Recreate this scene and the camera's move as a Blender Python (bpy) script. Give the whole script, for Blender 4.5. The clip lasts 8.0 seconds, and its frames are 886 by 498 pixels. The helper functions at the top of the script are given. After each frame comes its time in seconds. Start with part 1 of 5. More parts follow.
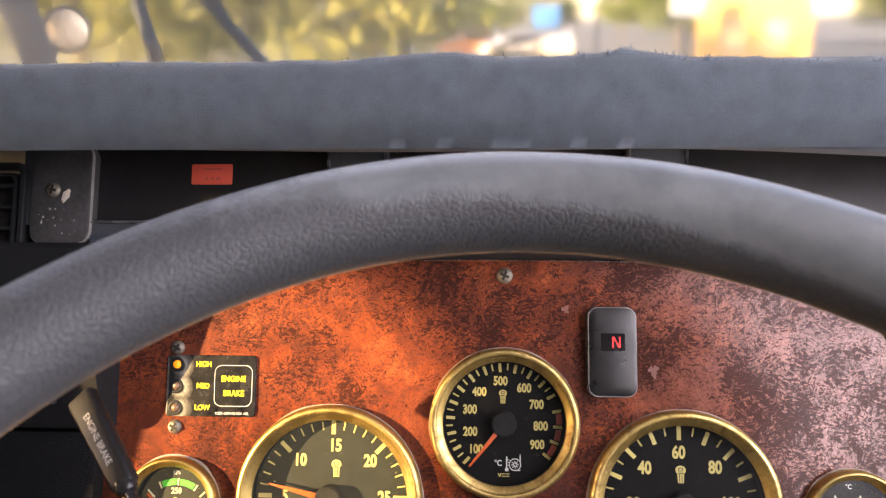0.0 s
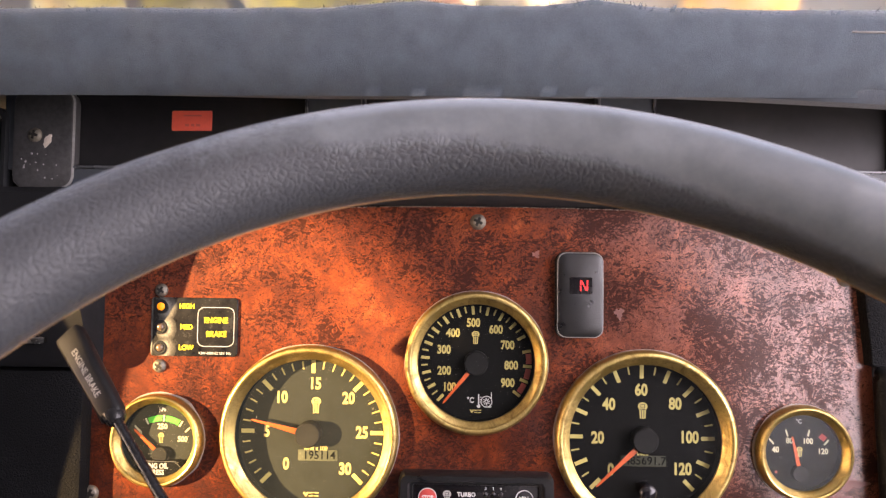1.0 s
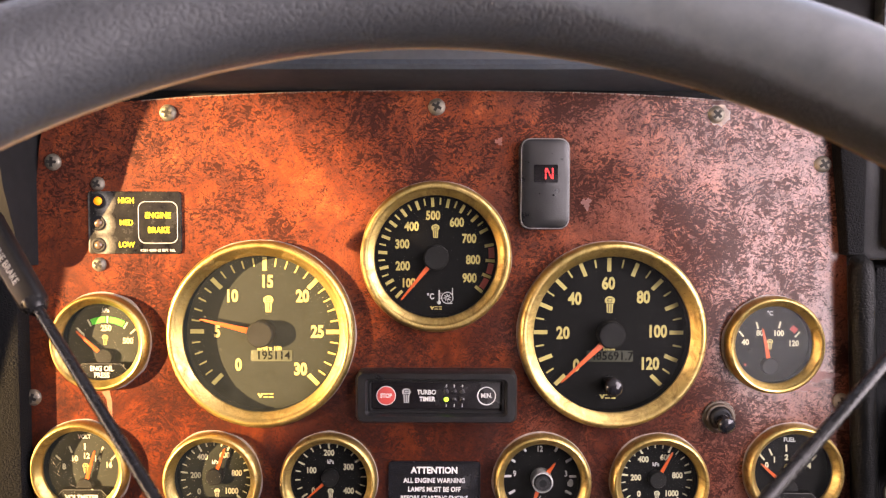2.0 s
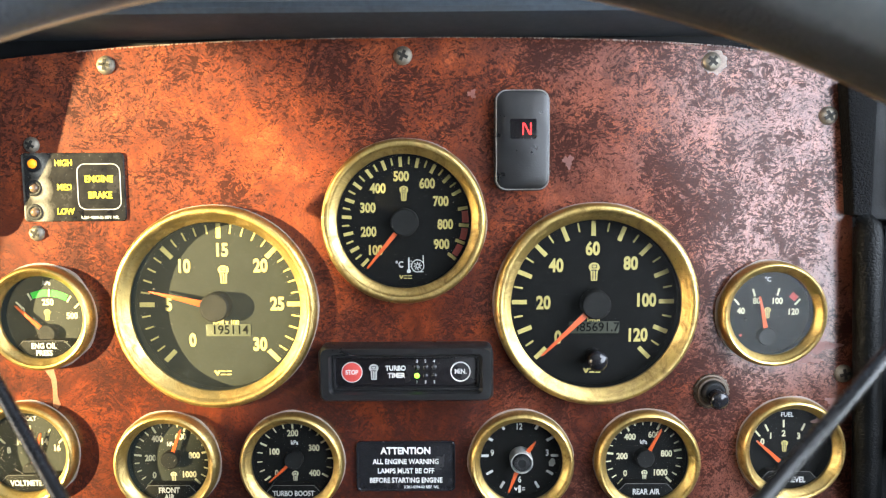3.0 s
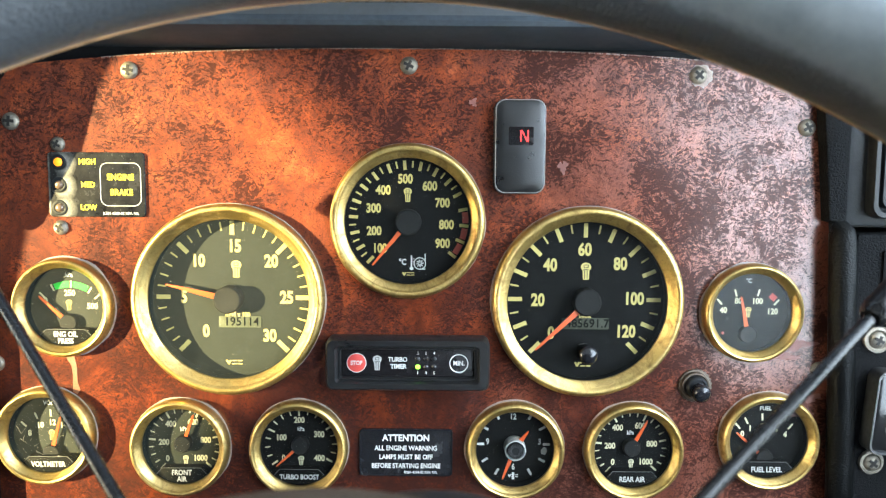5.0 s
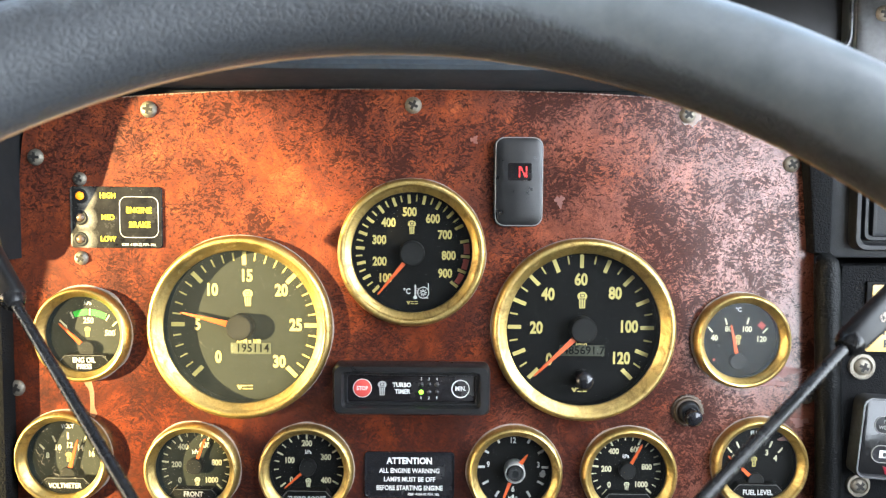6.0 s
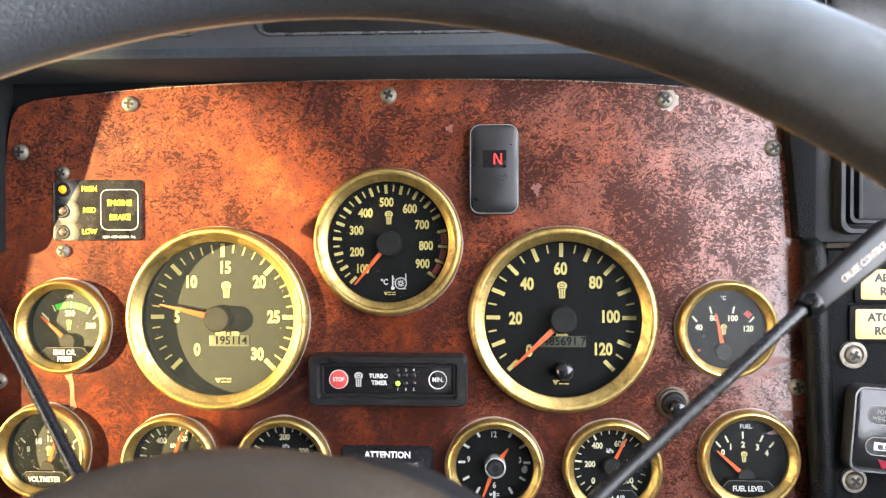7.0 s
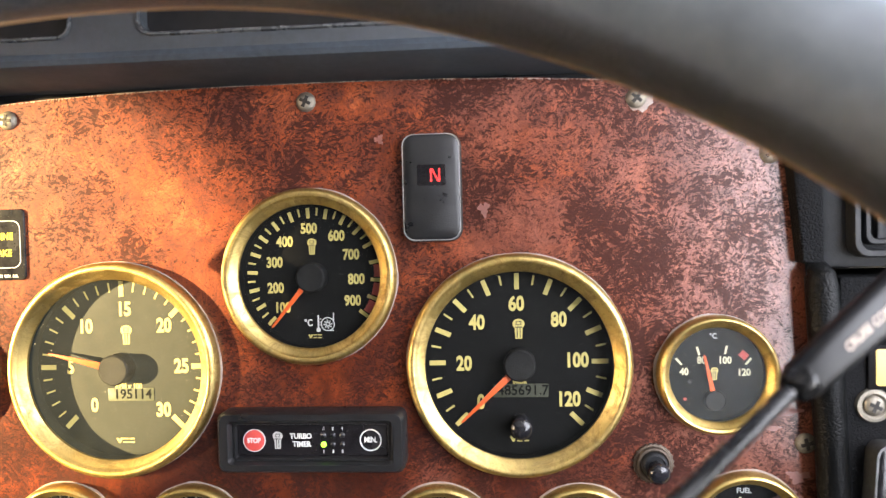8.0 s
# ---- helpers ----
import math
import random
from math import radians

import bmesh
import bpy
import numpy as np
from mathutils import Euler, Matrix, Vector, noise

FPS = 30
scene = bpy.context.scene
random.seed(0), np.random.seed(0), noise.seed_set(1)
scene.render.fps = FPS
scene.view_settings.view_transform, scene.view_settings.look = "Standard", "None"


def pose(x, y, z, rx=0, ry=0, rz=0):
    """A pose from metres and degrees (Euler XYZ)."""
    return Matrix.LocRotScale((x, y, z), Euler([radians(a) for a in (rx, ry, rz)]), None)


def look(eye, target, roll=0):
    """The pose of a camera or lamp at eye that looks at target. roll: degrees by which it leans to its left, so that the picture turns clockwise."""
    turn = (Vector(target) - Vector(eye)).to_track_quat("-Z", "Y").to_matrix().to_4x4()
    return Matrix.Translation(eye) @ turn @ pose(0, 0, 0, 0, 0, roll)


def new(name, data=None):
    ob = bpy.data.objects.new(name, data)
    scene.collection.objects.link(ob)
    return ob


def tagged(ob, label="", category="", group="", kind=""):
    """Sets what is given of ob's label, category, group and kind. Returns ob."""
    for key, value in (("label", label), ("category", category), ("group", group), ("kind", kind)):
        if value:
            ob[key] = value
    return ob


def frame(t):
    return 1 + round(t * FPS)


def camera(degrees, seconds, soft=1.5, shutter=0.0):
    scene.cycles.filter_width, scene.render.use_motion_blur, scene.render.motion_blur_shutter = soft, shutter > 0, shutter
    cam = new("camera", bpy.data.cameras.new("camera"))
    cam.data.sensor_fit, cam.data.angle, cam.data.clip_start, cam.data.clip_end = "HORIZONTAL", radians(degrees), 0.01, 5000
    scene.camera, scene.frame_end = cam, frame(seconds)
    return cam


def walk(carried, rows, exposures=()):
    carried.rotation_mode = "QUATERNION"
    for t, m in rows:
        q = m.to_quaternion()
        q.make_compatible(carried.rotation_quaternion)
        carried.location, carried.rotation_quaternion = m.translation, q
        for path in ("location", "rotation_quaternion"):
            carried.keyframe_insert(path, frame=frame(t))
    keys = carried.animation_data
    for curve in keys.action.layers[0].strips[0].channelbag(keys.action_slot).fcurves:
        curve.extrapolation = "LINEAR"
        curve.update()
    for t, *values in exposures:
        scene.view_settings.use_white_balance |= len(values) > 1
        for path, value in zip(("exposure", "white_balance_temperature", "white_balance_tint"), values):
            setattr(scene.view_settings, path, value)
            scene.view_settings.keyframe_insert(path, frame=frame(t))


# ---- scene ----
# The dash leans back by 23 degrees; its own axes are x right, y into the dash, z up along the panel.
DASH = pose(0, 0, 2.2, -23, 0, 0)
cam = camera(62.2, 8.0, soft=1.25)
cam.data.dof.use_dof = True
cam.data.dof.focus_distance = 0.44
cam.data.dof.aperture_fstop = 9.5
PATH = [
    (0, (-0.0133, -0.4634, -0.0316), (-0.0408, 0.0330, 0.0211), 0.52),
    (0.2, (-0.0077, -0.4592, -0.0315), (-0.0368, 0.0392, 0.0103), 0.65),
    (0.5, (-0.0107, -0.4637, -0.0348), (-0.0324, 0.0343, 0.0045), 0.76),
    (1, (-0.0070, -0.4783, -0.0384), (-0.0234, 0.0210, -0.0162), 0.69),
    (1.5, (-0.0048, -0.4835, -0.0526), (-0.0114, 0.0164, -0.0528), 0.51),
    (2, (0.0073, -0.4501, -0.0644), (0.0036, 0.0494, -0.0880), 0.14),
    (2.2, (0.0153, -0.4312, -0.0675), (0.0106, 0.0681, -0.0955), -0.05),
    (3.3, (0.0242, -0.4119, -0.0654), (0.0210, 0.0850, -0.1212), -0.46),
    (3.5, (0.0227, -0.4141, -0.0620), (0.0188, 0.0825, -0.1199), -0.40),
    (4, (0.0183, -0.4175, -0.0606), (0.0146, 0.0793, -0.1164), -0.03),
    (5.5, (0.0225, -0.4494, -0.0635), (0.0223, 0.0490, -0.1038), 0.51),
    (6, (0.0211, -0.4587, -0.0591), (0.0189, 0.0403, -0.0906), 0.49),
    (6.5, (0.0284, -0.4692, -0.0618), (0.0191, 0.0302, -0.0846), 0.27),
    (7, (0.0542, -0.4558, -0.0881), (0.0318, 0.0436, -0.0953), -0.07),
    (7.2, (0.0754, -0.4331, -0.0897), (0.0393, 0.0655, -0.0890), -0.26),
    (7.5, (0.1001, -0.4008, -0.0740), (0.0646, 0.0979, -0.0775), -0.71),
    (8, (0.0995, -0.3788, -0.0700), (0.0606, 0.1196, -0.0800), -1.39),
]
walk(cam, [(t, DASH @ look(eye, target, roll)) for t, eye, target, roll in PATH], exposures=[(0.0, 2.46, 7500, 33), (1.0, 2.53, 7650, 36), (2.0, 2.72, 7850, 37), (3.5, 2.95, 5900, 4), (4.2, 2.98, 5900, 4), (5.5, 3.03, 6350, 8), (6.5, 3.07, 6700, 15), (8.0, 3.0, 7000, 20)])

# ---- world, sun and window light ----
SUN_WAY = (DASH.to_3x3() @ Vector((-1.5, -1.0, 0.10))).normalized()
world = bpy.data.worlds.new("evening_sky")
scene.world = world
world.use_nodes = True
wn = world.node_tree.nodes
sky = wn.new("ShaderNodeTexSky")
sky.sky_type = "NISHITA"
sky.sun_disc = False
sky.sun_elevation = math.asin(SUN_WAY.z)
sky.sun_rotation = math.atan2(SUN_WAY.x, SUN_WAY.y)
sky.dust_density = 0.8
world.node_tree.links.new(sky.outputs["Color"], wn["Background"].inputs["Color"])
wn["Background"].inputs["Strength"].default_value = 0.15
sun = new("sun", bpy.data.lights.new("sun", "SUN"))
sun.data.energy, sun.data.angle, sun.data.color = 4.4, radians(0.8), (1.0, 0.80, 0.38)
sun.matrix_world = look(SUN_WAY * 20, (0, 0, 0))


def window_light(name, place, aim, wide, high, power, color):
    """Sky light standing in a window's opening."""
    ob = new(name, bpy.data.lights.new(name, "AREA"))
    ob.data.shape, ob.data.size, ob.data.size_y, ob.data.energy, ob.data.color = "RECTANGLE", wide, high, power, color
    ob.matrix_world = look(place, aim)
    return ob


window_light("driver_window_light", (0.595, -0.62, 2.565), (0.0, -0.62, 2.485), 1.18, 0.82, 5.5, (0.86, 0.93, 1.0))
window_light("windscreen_light", (-0.55, 0.37, 2.88), (-0.36, -0.85, 2.15), 2.1, 0.48, 0.8, (0.86, 0.93, 1.0))


# ---- materials ----
def nodes_of(name):
    m = bpy.data.materials.new(name)
    m.use_nodes = True
    return m, m.node_tree.nodes, m.node_tree.links, m.node_tree.nodes["Principled BSDF"]


def noise_node(n, l, coord, scale, detail=4.0, rough=0.6, distort=0.0):
    t = n.new("ShaderNodeTexNoise")
    t.inputs["Scale"].default_value, t.inputs["Detail"].default_value = scale, detail
    t.inputs["Roughness"].default_value, t.inputs["Distortion"].default_value = rough, distort
    l.new(coord, t.inputs["Vector"])
    return t.outputs["Fac"]


def ramp(n, l, fac, stops):
    r = n.new("ShaderNodeValToRGB")
    while len(r.color_ramp.elements) < len(stops):
        r.color_ramp.elements.new(0.5)
    for e, (p, c) in zip(r.color_ramp.elements, stops):
        e.position = p
        e.color = (*c, 1) if len(c) == 3 else c
    l.new(fac, r.inputs["Fac"])
    return r.outputs["Color"]


def mix(n, l, fac, a, b):
    x = n.new("ShaderNodeMix")
    x.data_type = "RGBA"
    for sock, v in ((x.inputs[0], fac), (x.inputs[6], a), (x.inputs[7], b)):
        if isinstance(v, (int, float)):
            sock.default_value = v
        elif isinstance(v, tuple):
            sock.default_value = (*v, 1)
        else:
            l.new(v, sock)
    return x.outputs[2]


def arith(n, l, op, a, b):
    x = n.new("ShaderNodeMath")
    x.operation = op
    for k, v in enumerate((a, b)):
        if isinstance(v, (int, float)):
            x.inputs[k].default_value = v
        else:
            l.new(v, x.inputs[k])
    return x.outputs[0]


def bump(n, l, p, height, strength, dist):
    b = n.new("ShaderNodeBump")
    b.inputs["Strength"].default_value, b.inputs["Distance"].default_value = strength, dist
    l.new(height, b.inputs["Height"])
    l.new(b.outputs["Normal"], p.inputs["Normal"])


def surface(name, color, rough=0.5, metal=0.0, vary=0.25, scale=60.0, relief=0.0, relief_scale=400.0, rough_vary=0.12, coat=0.0, spec=0.5):
    """A worn surface: colour varied at two scales, roughness in patches, fine relief."""
    m, n, l, p = nodes_of(name)
    co = n.new("ShaderNodeTexCoord").outputs["Object"]
    big, fine = noise_node(n, l, co, scale * 0.25), noise_node(n, l, co, scale * 4)
    both = arith(n, l, "ADD", arith(n, l, "MULTIPLY", big, 0.6), arith(n, l, "MULTIPLY", fine, 0.4))
    lo, hi = tuple(c * (1 - vary) for c in color), tuple(min(1, c * (1 + vary)) for c in color)
    l.new(ramp(n, l, both, [(0.35, lo), (0.65, hi)]), p.inputs["Base Color"])
    r = ramp(n, l, noise_node(n, l, co, scale), [(0.3, (max(0.02, rough - rough_vary),) * 3), (0.7, (min(1, rough + rough_vary),) * 3)])
    l.new(r, p.inputs["Roughness"])
    p.inputs["Metallic"].default_value = metal
    p.inputs["Coat Weight"].default_value = coat
    p.inputs["Specular IOR Level"].default_value = spec
    if relief:
        bump(n, l, p, noise_node(n, l, co, relief_scale, 3.0), relief, 0.0004)
    return m


def leather(name, color, rough, cell=420.0, depth=0.6, wear=0.3, spec=0.5, coat=0.0):
    """Grained vinyl or leather: cells of wrinkles with smoother, worn patches."""
    m, n, l, p = nodes_of(name)
    co = n.new("ShaderNodeTexCoord").outputs["Object"]
    v = n.new("ShaderNodeTexVoronoi")
    v.feature = "DISTANCE_TO_EDGE"
    v.inputs["Scale"].default_value = cell
    l.new(co, v.inputs["Vector"])
    patch = ramp(n, l, noise_node(n, l, co, 16.0, 5.0, 0.65, 0.6), [(0.42, (0, 0, 0)), (0.58, (1, 1, 1))])
    height = arith(n, l, "MULTIPLY", ramp(n, l, v.outputs["Distance"], [(0.0, (0, 0, 0)), (0.25, (1, 1, 1))]), arith(n, l, "ADD", arith(n, l, "MULTIPLY", patch, 0.8), 0.2))
    bump(n, l, p, arith(n, l, "ADD", height, noise_node(n, l, co, cell * 2.2)), depth, 0.0005)
    hi = tuple(c * 1.5 for c in color)
    p.inputs["Specular IOR Level"].default_value = spec
    p.inputs["Coat Weight"].default_value, p.inputs["Coat Roughness"].default_value = coat, 0.2
    l.new(mix(n, l, patch, color, hi), p.inputs["Base Color"])
    l.new(ramp(n, l, patch, [(0.0, (max(0.1, rough - wear * 0.5),) * 3), (1.0, (min(1, rough + wear * 0.5),) * 3)]), p.inputs["Roughness"])
    return m


def rim_leather():
    """Steering wheel leather: the outer side rubbed smooth and grey, the inner side dark with its old wrinkles."""
    m, n, l, p = nodes_of("steering_leather")
    co = n.new("ShaderNodeTexCoord").outputs["Object"]
    split = n.new("ShaderNodeSeparateXYZ")
    l.new(co, split.inputs[0])
    ragged = arith(n, l, "ADD", noise_node(n, l, co, 14.0, 3.0, 0.6), arith(n, l, "MULTIPLY", noise_node(n, l, co, 190.0, 5.0, 0.7), 0.5))
    limit = arith(n, l, "ADD", arith(n, l, "SUBTRACT", arith(n, l, "MULTIPLY", ragged, 0.016), 0.0258), arith(n, l, "MULTIPLY", split.outputs["X"], 0.075))
    old = ramp(n, l, arith(n, l, "ADD", arith(n, l, "MULTIPLY", arith(n, l, "SUBTRACT", split.outputs["Y"], limit), 90.0), 0.5), [(0.30, (0, 0, 0)), (0.70, (1, 1, 1))])
    warp = n.new("ShaderNodeTexNoise")
    warp.inputs["Scale"].default_value = 120.0
    l.new(co, warp.inputs["Vector"])
    bend = n.new("ShaderNodeVectorMath")
    bend.operation = "MULTIPLY_ADD"
    l.new(warp.outputs["Color"], bend.inputs[0])
    bend.inputs[1].default_value = (0.006, 0.006, 0.006)
    l.new(co, bend.inputs[2])
    v = n.new("ShaderNodeTexVoronoi")
    v.feature = "DISTANCE_TO_EDGE"
    v.inputs["Scale"].default_value = 380.0
    l.new(bend.outputs[0], v.inputs["Vector"])
    creases = ramp(n, l, v.outputs["Distance"], [(0.0, (0, 0, 0)), (0.16, (1, 1, 1))])
    fine = noise_node(n, l, co, 1500.0, 3.0)
    height = arith(n, l, "ADD", arith(n, l, "MULTIPLY", arith(n, l, "MULTIPLY", creases, old), 1.5), arith(n, l, "MULTIPLY", fine, 0.35))
    bump(n, l, p, height, 0.34, 0.0005)
    smudge = ramp(n, l, noise_node(n, l, co, 30.0, 5.0, 0.7), [(0.35, (0.060, 0.069, 0.076)), (0.7, (0.104, 0.117, 0.128))])
    l.new(mix(n, l, old, smudge, (0.038, 0.041, 0.045)), p.inputs["Base Color"])
    l.new(ramp(n, l, old, [(0.0, (0.30,) * 3), (1.0, (0.44,) * 3)]), p.inputs["Roughness"])
    l.new(ramp(n, l, old, [(0.0, (0.22,) * 3), (1.0, (0.05,) * 3)]), p.inputs["Sheen Weight"])
    p.inputs["Sheen Roughness"].default_value = 0.3
    l.new(ramp(n, l, old, [(0.0, (0.42,) * 3), (1.0, (0.24,) * 3)]), p.inputs["Specular IOR Level"])
    return m


def burl_wood():
    """Reddish burl laminate: curled orange and brown figure with drifts of dark slanting flecks under a worn lacquer."""
    m, n, l, p = nodes_of("burl_wood")
    co = n.new("ShaderNodeTexCoord").outputs["Object"]

    def bent(amount, scale, source):
        wn_ = n.new("ShaderNodeTexNoise")
        wn_.inputs["Scale"].default_value, wn_.inputs["Detail"].default_value = scale, 2.0
        l.new(source, wn_.inputs["Vector"])
        v = n.new("ShaderNodeVectorMath")
        v.operation = "MULTIPLY_ADD"
        l.new(wn_.outputs["Color"], v.inputs[0])
        v.inputs[1].default_value = (amount,) * 3
        l.new(source, v.inputs[2])
        return v.outputs[0]

    def slanted(source, turn, stretch):
        mp = n.new("ShaderNodeMapping")
        mp.inputs["Rotation"].default_value = (0, radians(turn), 0)
        mp.inputs["Scale"].default_value = (stretch, 1.0, 1.0)
        l.new(source, mp.inputs["Vector"])
        return mp.outputs["Vector"]

    def step(src, limit, soft):
        return ramp(n, l, arith(n, l, "ADD", arith(n, l, "SUBTRACT", src, limit), 0.5), [(0.5 - soft, (0, 0, 0)), (0.5 + soft, (1, 1, 1))])

    swirl = bent(0.035, 18.0, co)
    curl = bent(0.012, 70.0, swirl)
    side = n.new("ShaderNodeSeparateXYZ")
    l.new(co, side.inputs[0])
    # figure
    mid = noise_node(n, l, swirl, 42.0, 6.0, 0.70, 0.6)
    tone = ramp(n, l, mid, [(0.30, (0.080, 0.020, 0.012)), (0.43, (0.165, 0.035, 0.012)), (0.55, (0.245, 0.052, 0.016)), (0.70, (0.33, 0.082, 0.026))])
    # the red deepens downwards, broken by noise; the lower panel's shade is put into this colour
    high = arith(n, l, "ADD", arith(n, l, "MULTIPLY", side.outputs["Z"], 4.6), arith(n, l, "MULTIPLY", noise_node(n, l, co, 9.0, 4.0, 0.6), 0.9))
    # lower right lifted: its window gloss is put into the colour
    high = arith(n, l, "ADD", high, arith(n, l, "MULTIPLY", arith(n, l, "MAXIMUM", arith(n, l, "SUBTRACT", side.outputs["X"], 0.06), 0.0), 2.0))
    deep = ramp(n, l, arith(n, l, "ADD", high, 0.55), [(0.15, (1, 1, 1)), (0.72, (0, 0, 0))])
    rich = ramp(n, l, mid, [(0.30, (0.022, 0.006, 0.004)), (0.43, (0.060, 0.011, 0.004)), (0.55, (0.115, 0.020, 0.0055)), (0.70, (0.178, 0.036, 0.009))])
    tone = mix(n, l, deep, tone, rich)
    # paler pink to the right: window sheen put into the colour
    paled = ramp(n, l, arith(n, l, "ADD", arith(n, l, "MULTIPLY", side.outputs["X"], 1.5), noise_node(n, l, swirl, 15.0, 5.0, 0.65)), [(0.55, (0, 0, 0)), (0.85, (0.75,) * 3)])
    tone = mix(n, l, paled, tone, (0.225, 0.088, 0.060))
    shade = ramp(n, l, noise_node(n, l, swirl, 26.0, 4.0, 0.6, 0.8), [(0.44, (0, 0, 0)), (0.62, (1, 1, 1))])
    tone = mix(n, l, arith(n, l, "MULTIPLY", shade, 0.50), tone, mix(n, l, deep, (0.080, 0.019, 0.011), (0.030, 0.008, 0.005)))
    # fine curled grain lines
    veins = arith(n, l, "ABSOLUTE", arith(n, l, "SUBTRACT", noise_node(n, l, curl, 120.0, 4.0, 0.60, 1.6), 0.5), 0.0)
    veins = ramp(n, l, veins, [(0.0, (1, 1, 1)), (0.030, (0, 0, 0))])
    where = ramp(n, l, noise_node(n, l, co, 30.0, 3.0, 0.5), [(0.42, (0.10,) * 3), (0.60, (1, 1, 1))])
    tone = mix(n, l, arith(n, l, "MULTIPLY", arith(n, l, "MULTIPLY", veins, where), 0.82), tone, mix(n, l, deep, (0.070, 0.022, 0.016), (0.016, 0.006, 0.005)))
    # brown curls and dark flecks gather in drifts, more of them away from the sunny side
    drift = noise_node(n, l, co, 21.0, 5.0, 0.62, 0.9)
    more = arith(n, l, "ADD", arith(n, l, "MULTIPLY", side.outputs["X"], 0.11), 0.010)
    blotch = step(noise_node(n, l, curl, 300.0, 4.0, 0.62, 1.2), arith(n, l, "SUBTRACT", 0.762, arith(n, l, "MULTIPLY", drift, 0.48)), 0.030)
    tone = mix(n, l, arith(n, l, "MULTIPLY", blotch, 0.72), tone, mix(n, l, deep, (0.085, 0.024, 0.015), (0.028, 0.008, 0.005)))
    near = slanted(bent(0.014, 60.0, co), -42, 0.60)
    cross = slanted(bent(0.014, 60.0, co), 35, 0.70)
    long_flecks = step(noise_node(n, l, near, 480.0, 4.0, 0.66, 0.3), arith(n, l, "SUBTRACT", arith(n, l, "SUBTRACT", 0.905, arith(n, l, "MULTIPLY", drift, 0.66)), more), 0.020)
    small_flecks = step(noise_node(n, l, cross, 740.0, 3.0, 0.62, 0.4), arith(n, l, "SUBTRACT", arith(n, l, "SUBTRACT", 0.850, arith(n, l, "MULTIPLY", drift, 0.52)), more), 0.020)
    mask = arith(n, l, "MAXIMUM", long_flecks, arith(n, l, "MULTIPLY", small_flecks, 0.9))
    tone = mix(n, l, arith(n, l, "MULTIPLY", mask, 0.90), tone, (0.026, 0.010, 0.008))
    pores = ramp(n, l, noise_node(n, l, near, 1500.0, 2.0, 0.6), [(0.40, (0.55,) * 3), (0.60, (0, 0, 0))])
    tone = mix(n, l, arith(n, l, "MULTIPLY", pores, 0.7), tone, (0.055, 0.018, 0.014))
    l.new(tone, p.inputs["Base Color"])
    worn = noise_node(n, l, co, 26.0, 5.0, 0.7)
    l.new(ramp(n, l, worn, [(0.3, (0.38,) * 3), (0.7, (0.50,) * 3)]), p.inputs["Roughness"])
    bare = arith(n, l, "SUBTRACT", 1.0, mask)
    l.new(arith(n, l, "ADD", arith(n, l, "MULTIPLY", bare, 0.03), 0.04), p.inputs["Specular IOR Level"])
    l.new(arith(n, l, "ADD", arith(n, l, "MULTIPLY", bare, 0.54), 0.16), p.inputs["Coat Weight"])
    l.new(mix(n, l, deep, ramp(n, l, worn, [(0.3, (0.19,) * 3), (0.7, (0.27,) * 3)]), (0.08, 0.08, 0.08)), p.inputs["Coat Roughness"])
    p.inputs["Coat IOR"].default_value = 1.56
    bump(n, l, p, arith(n, l, "SUBTRACT", noise_node(n, l, co, 900.0, 2.0), arith(n, l, "MULTIPLY", mask, 0.6)), 0.18, 0.0003)
    return m


def aged_brass():
    """Satin brass with brown tarnish in patches, fine scratches and dulled, uneven gloss."""
    m, n, l, p = nodes_of("aged_brass")
    co = n.new("ShaderNodeTexCoord").outputs["Object"]
    place = n.new("ShaderNodeObjectInfo")
    shift = n.new("ShaderNodeVectorMath")
    shift.operation = "ADD"
    l.new(co, shift.inputs[0])
    l.new(place.outputs["Location"], shift.inputs[1])
    at = shift.outputs[0]
    bright = ramp(n, l, noise_node(n, l, at, 38.0, 4.0, 0.6), [(0.35, (0.50, 0.355, 0.118)), (0.65, (0.60, 0.442, 0.170))])
    tarnish = ramp(n, l, noise_node(n, l, at, 95.0, 7.0, 0.72, 0.7), [(0.46, (0, 0, 0)), (0.66, (1, 1, 1))])
    spots = ramp(n, l, noise_node(n, l, at, 700.0, 4.0, 0.7), [(0.60, (0, 0, 0)), (0.70, (1, 1, 1))])
    dull = arith(n, l, "MAXIMUM", arith(n, l, "MULTIPLY", tarnish, 0.72), arith(n, l, "MULTIPLY", spots, 0.65))
    l.new(mix(n, l, dull, bright, (0.21, 0.135, 0.050)), p.inputs["Base Color"])
    l.new(ramp(n, l, dull, [(0.0, (0.38,) * 3), (0.6, (0.62,) * 3)]), p.inputs["Roughness"])
    p.inputs["Metallic"].default_value = 1.0
    bump(n, l, p, arith(n, l, "ADD", noise_node(n, l, at, 1100.0, 3.0), arith(n, l, "MULTIPLY", tarnish, 0.5)), 0.16, 0.0004)
    return m


def glow(name, color, strength):
    m, n, l, p = nodes_of(name)
    p.inputs["Base Color"].default_value = (*color, 1)
    p.inputs["Emission Color"].default_value = (*color, 1)
    p.inputs["Emission Strength"].default_value = strength
    return m


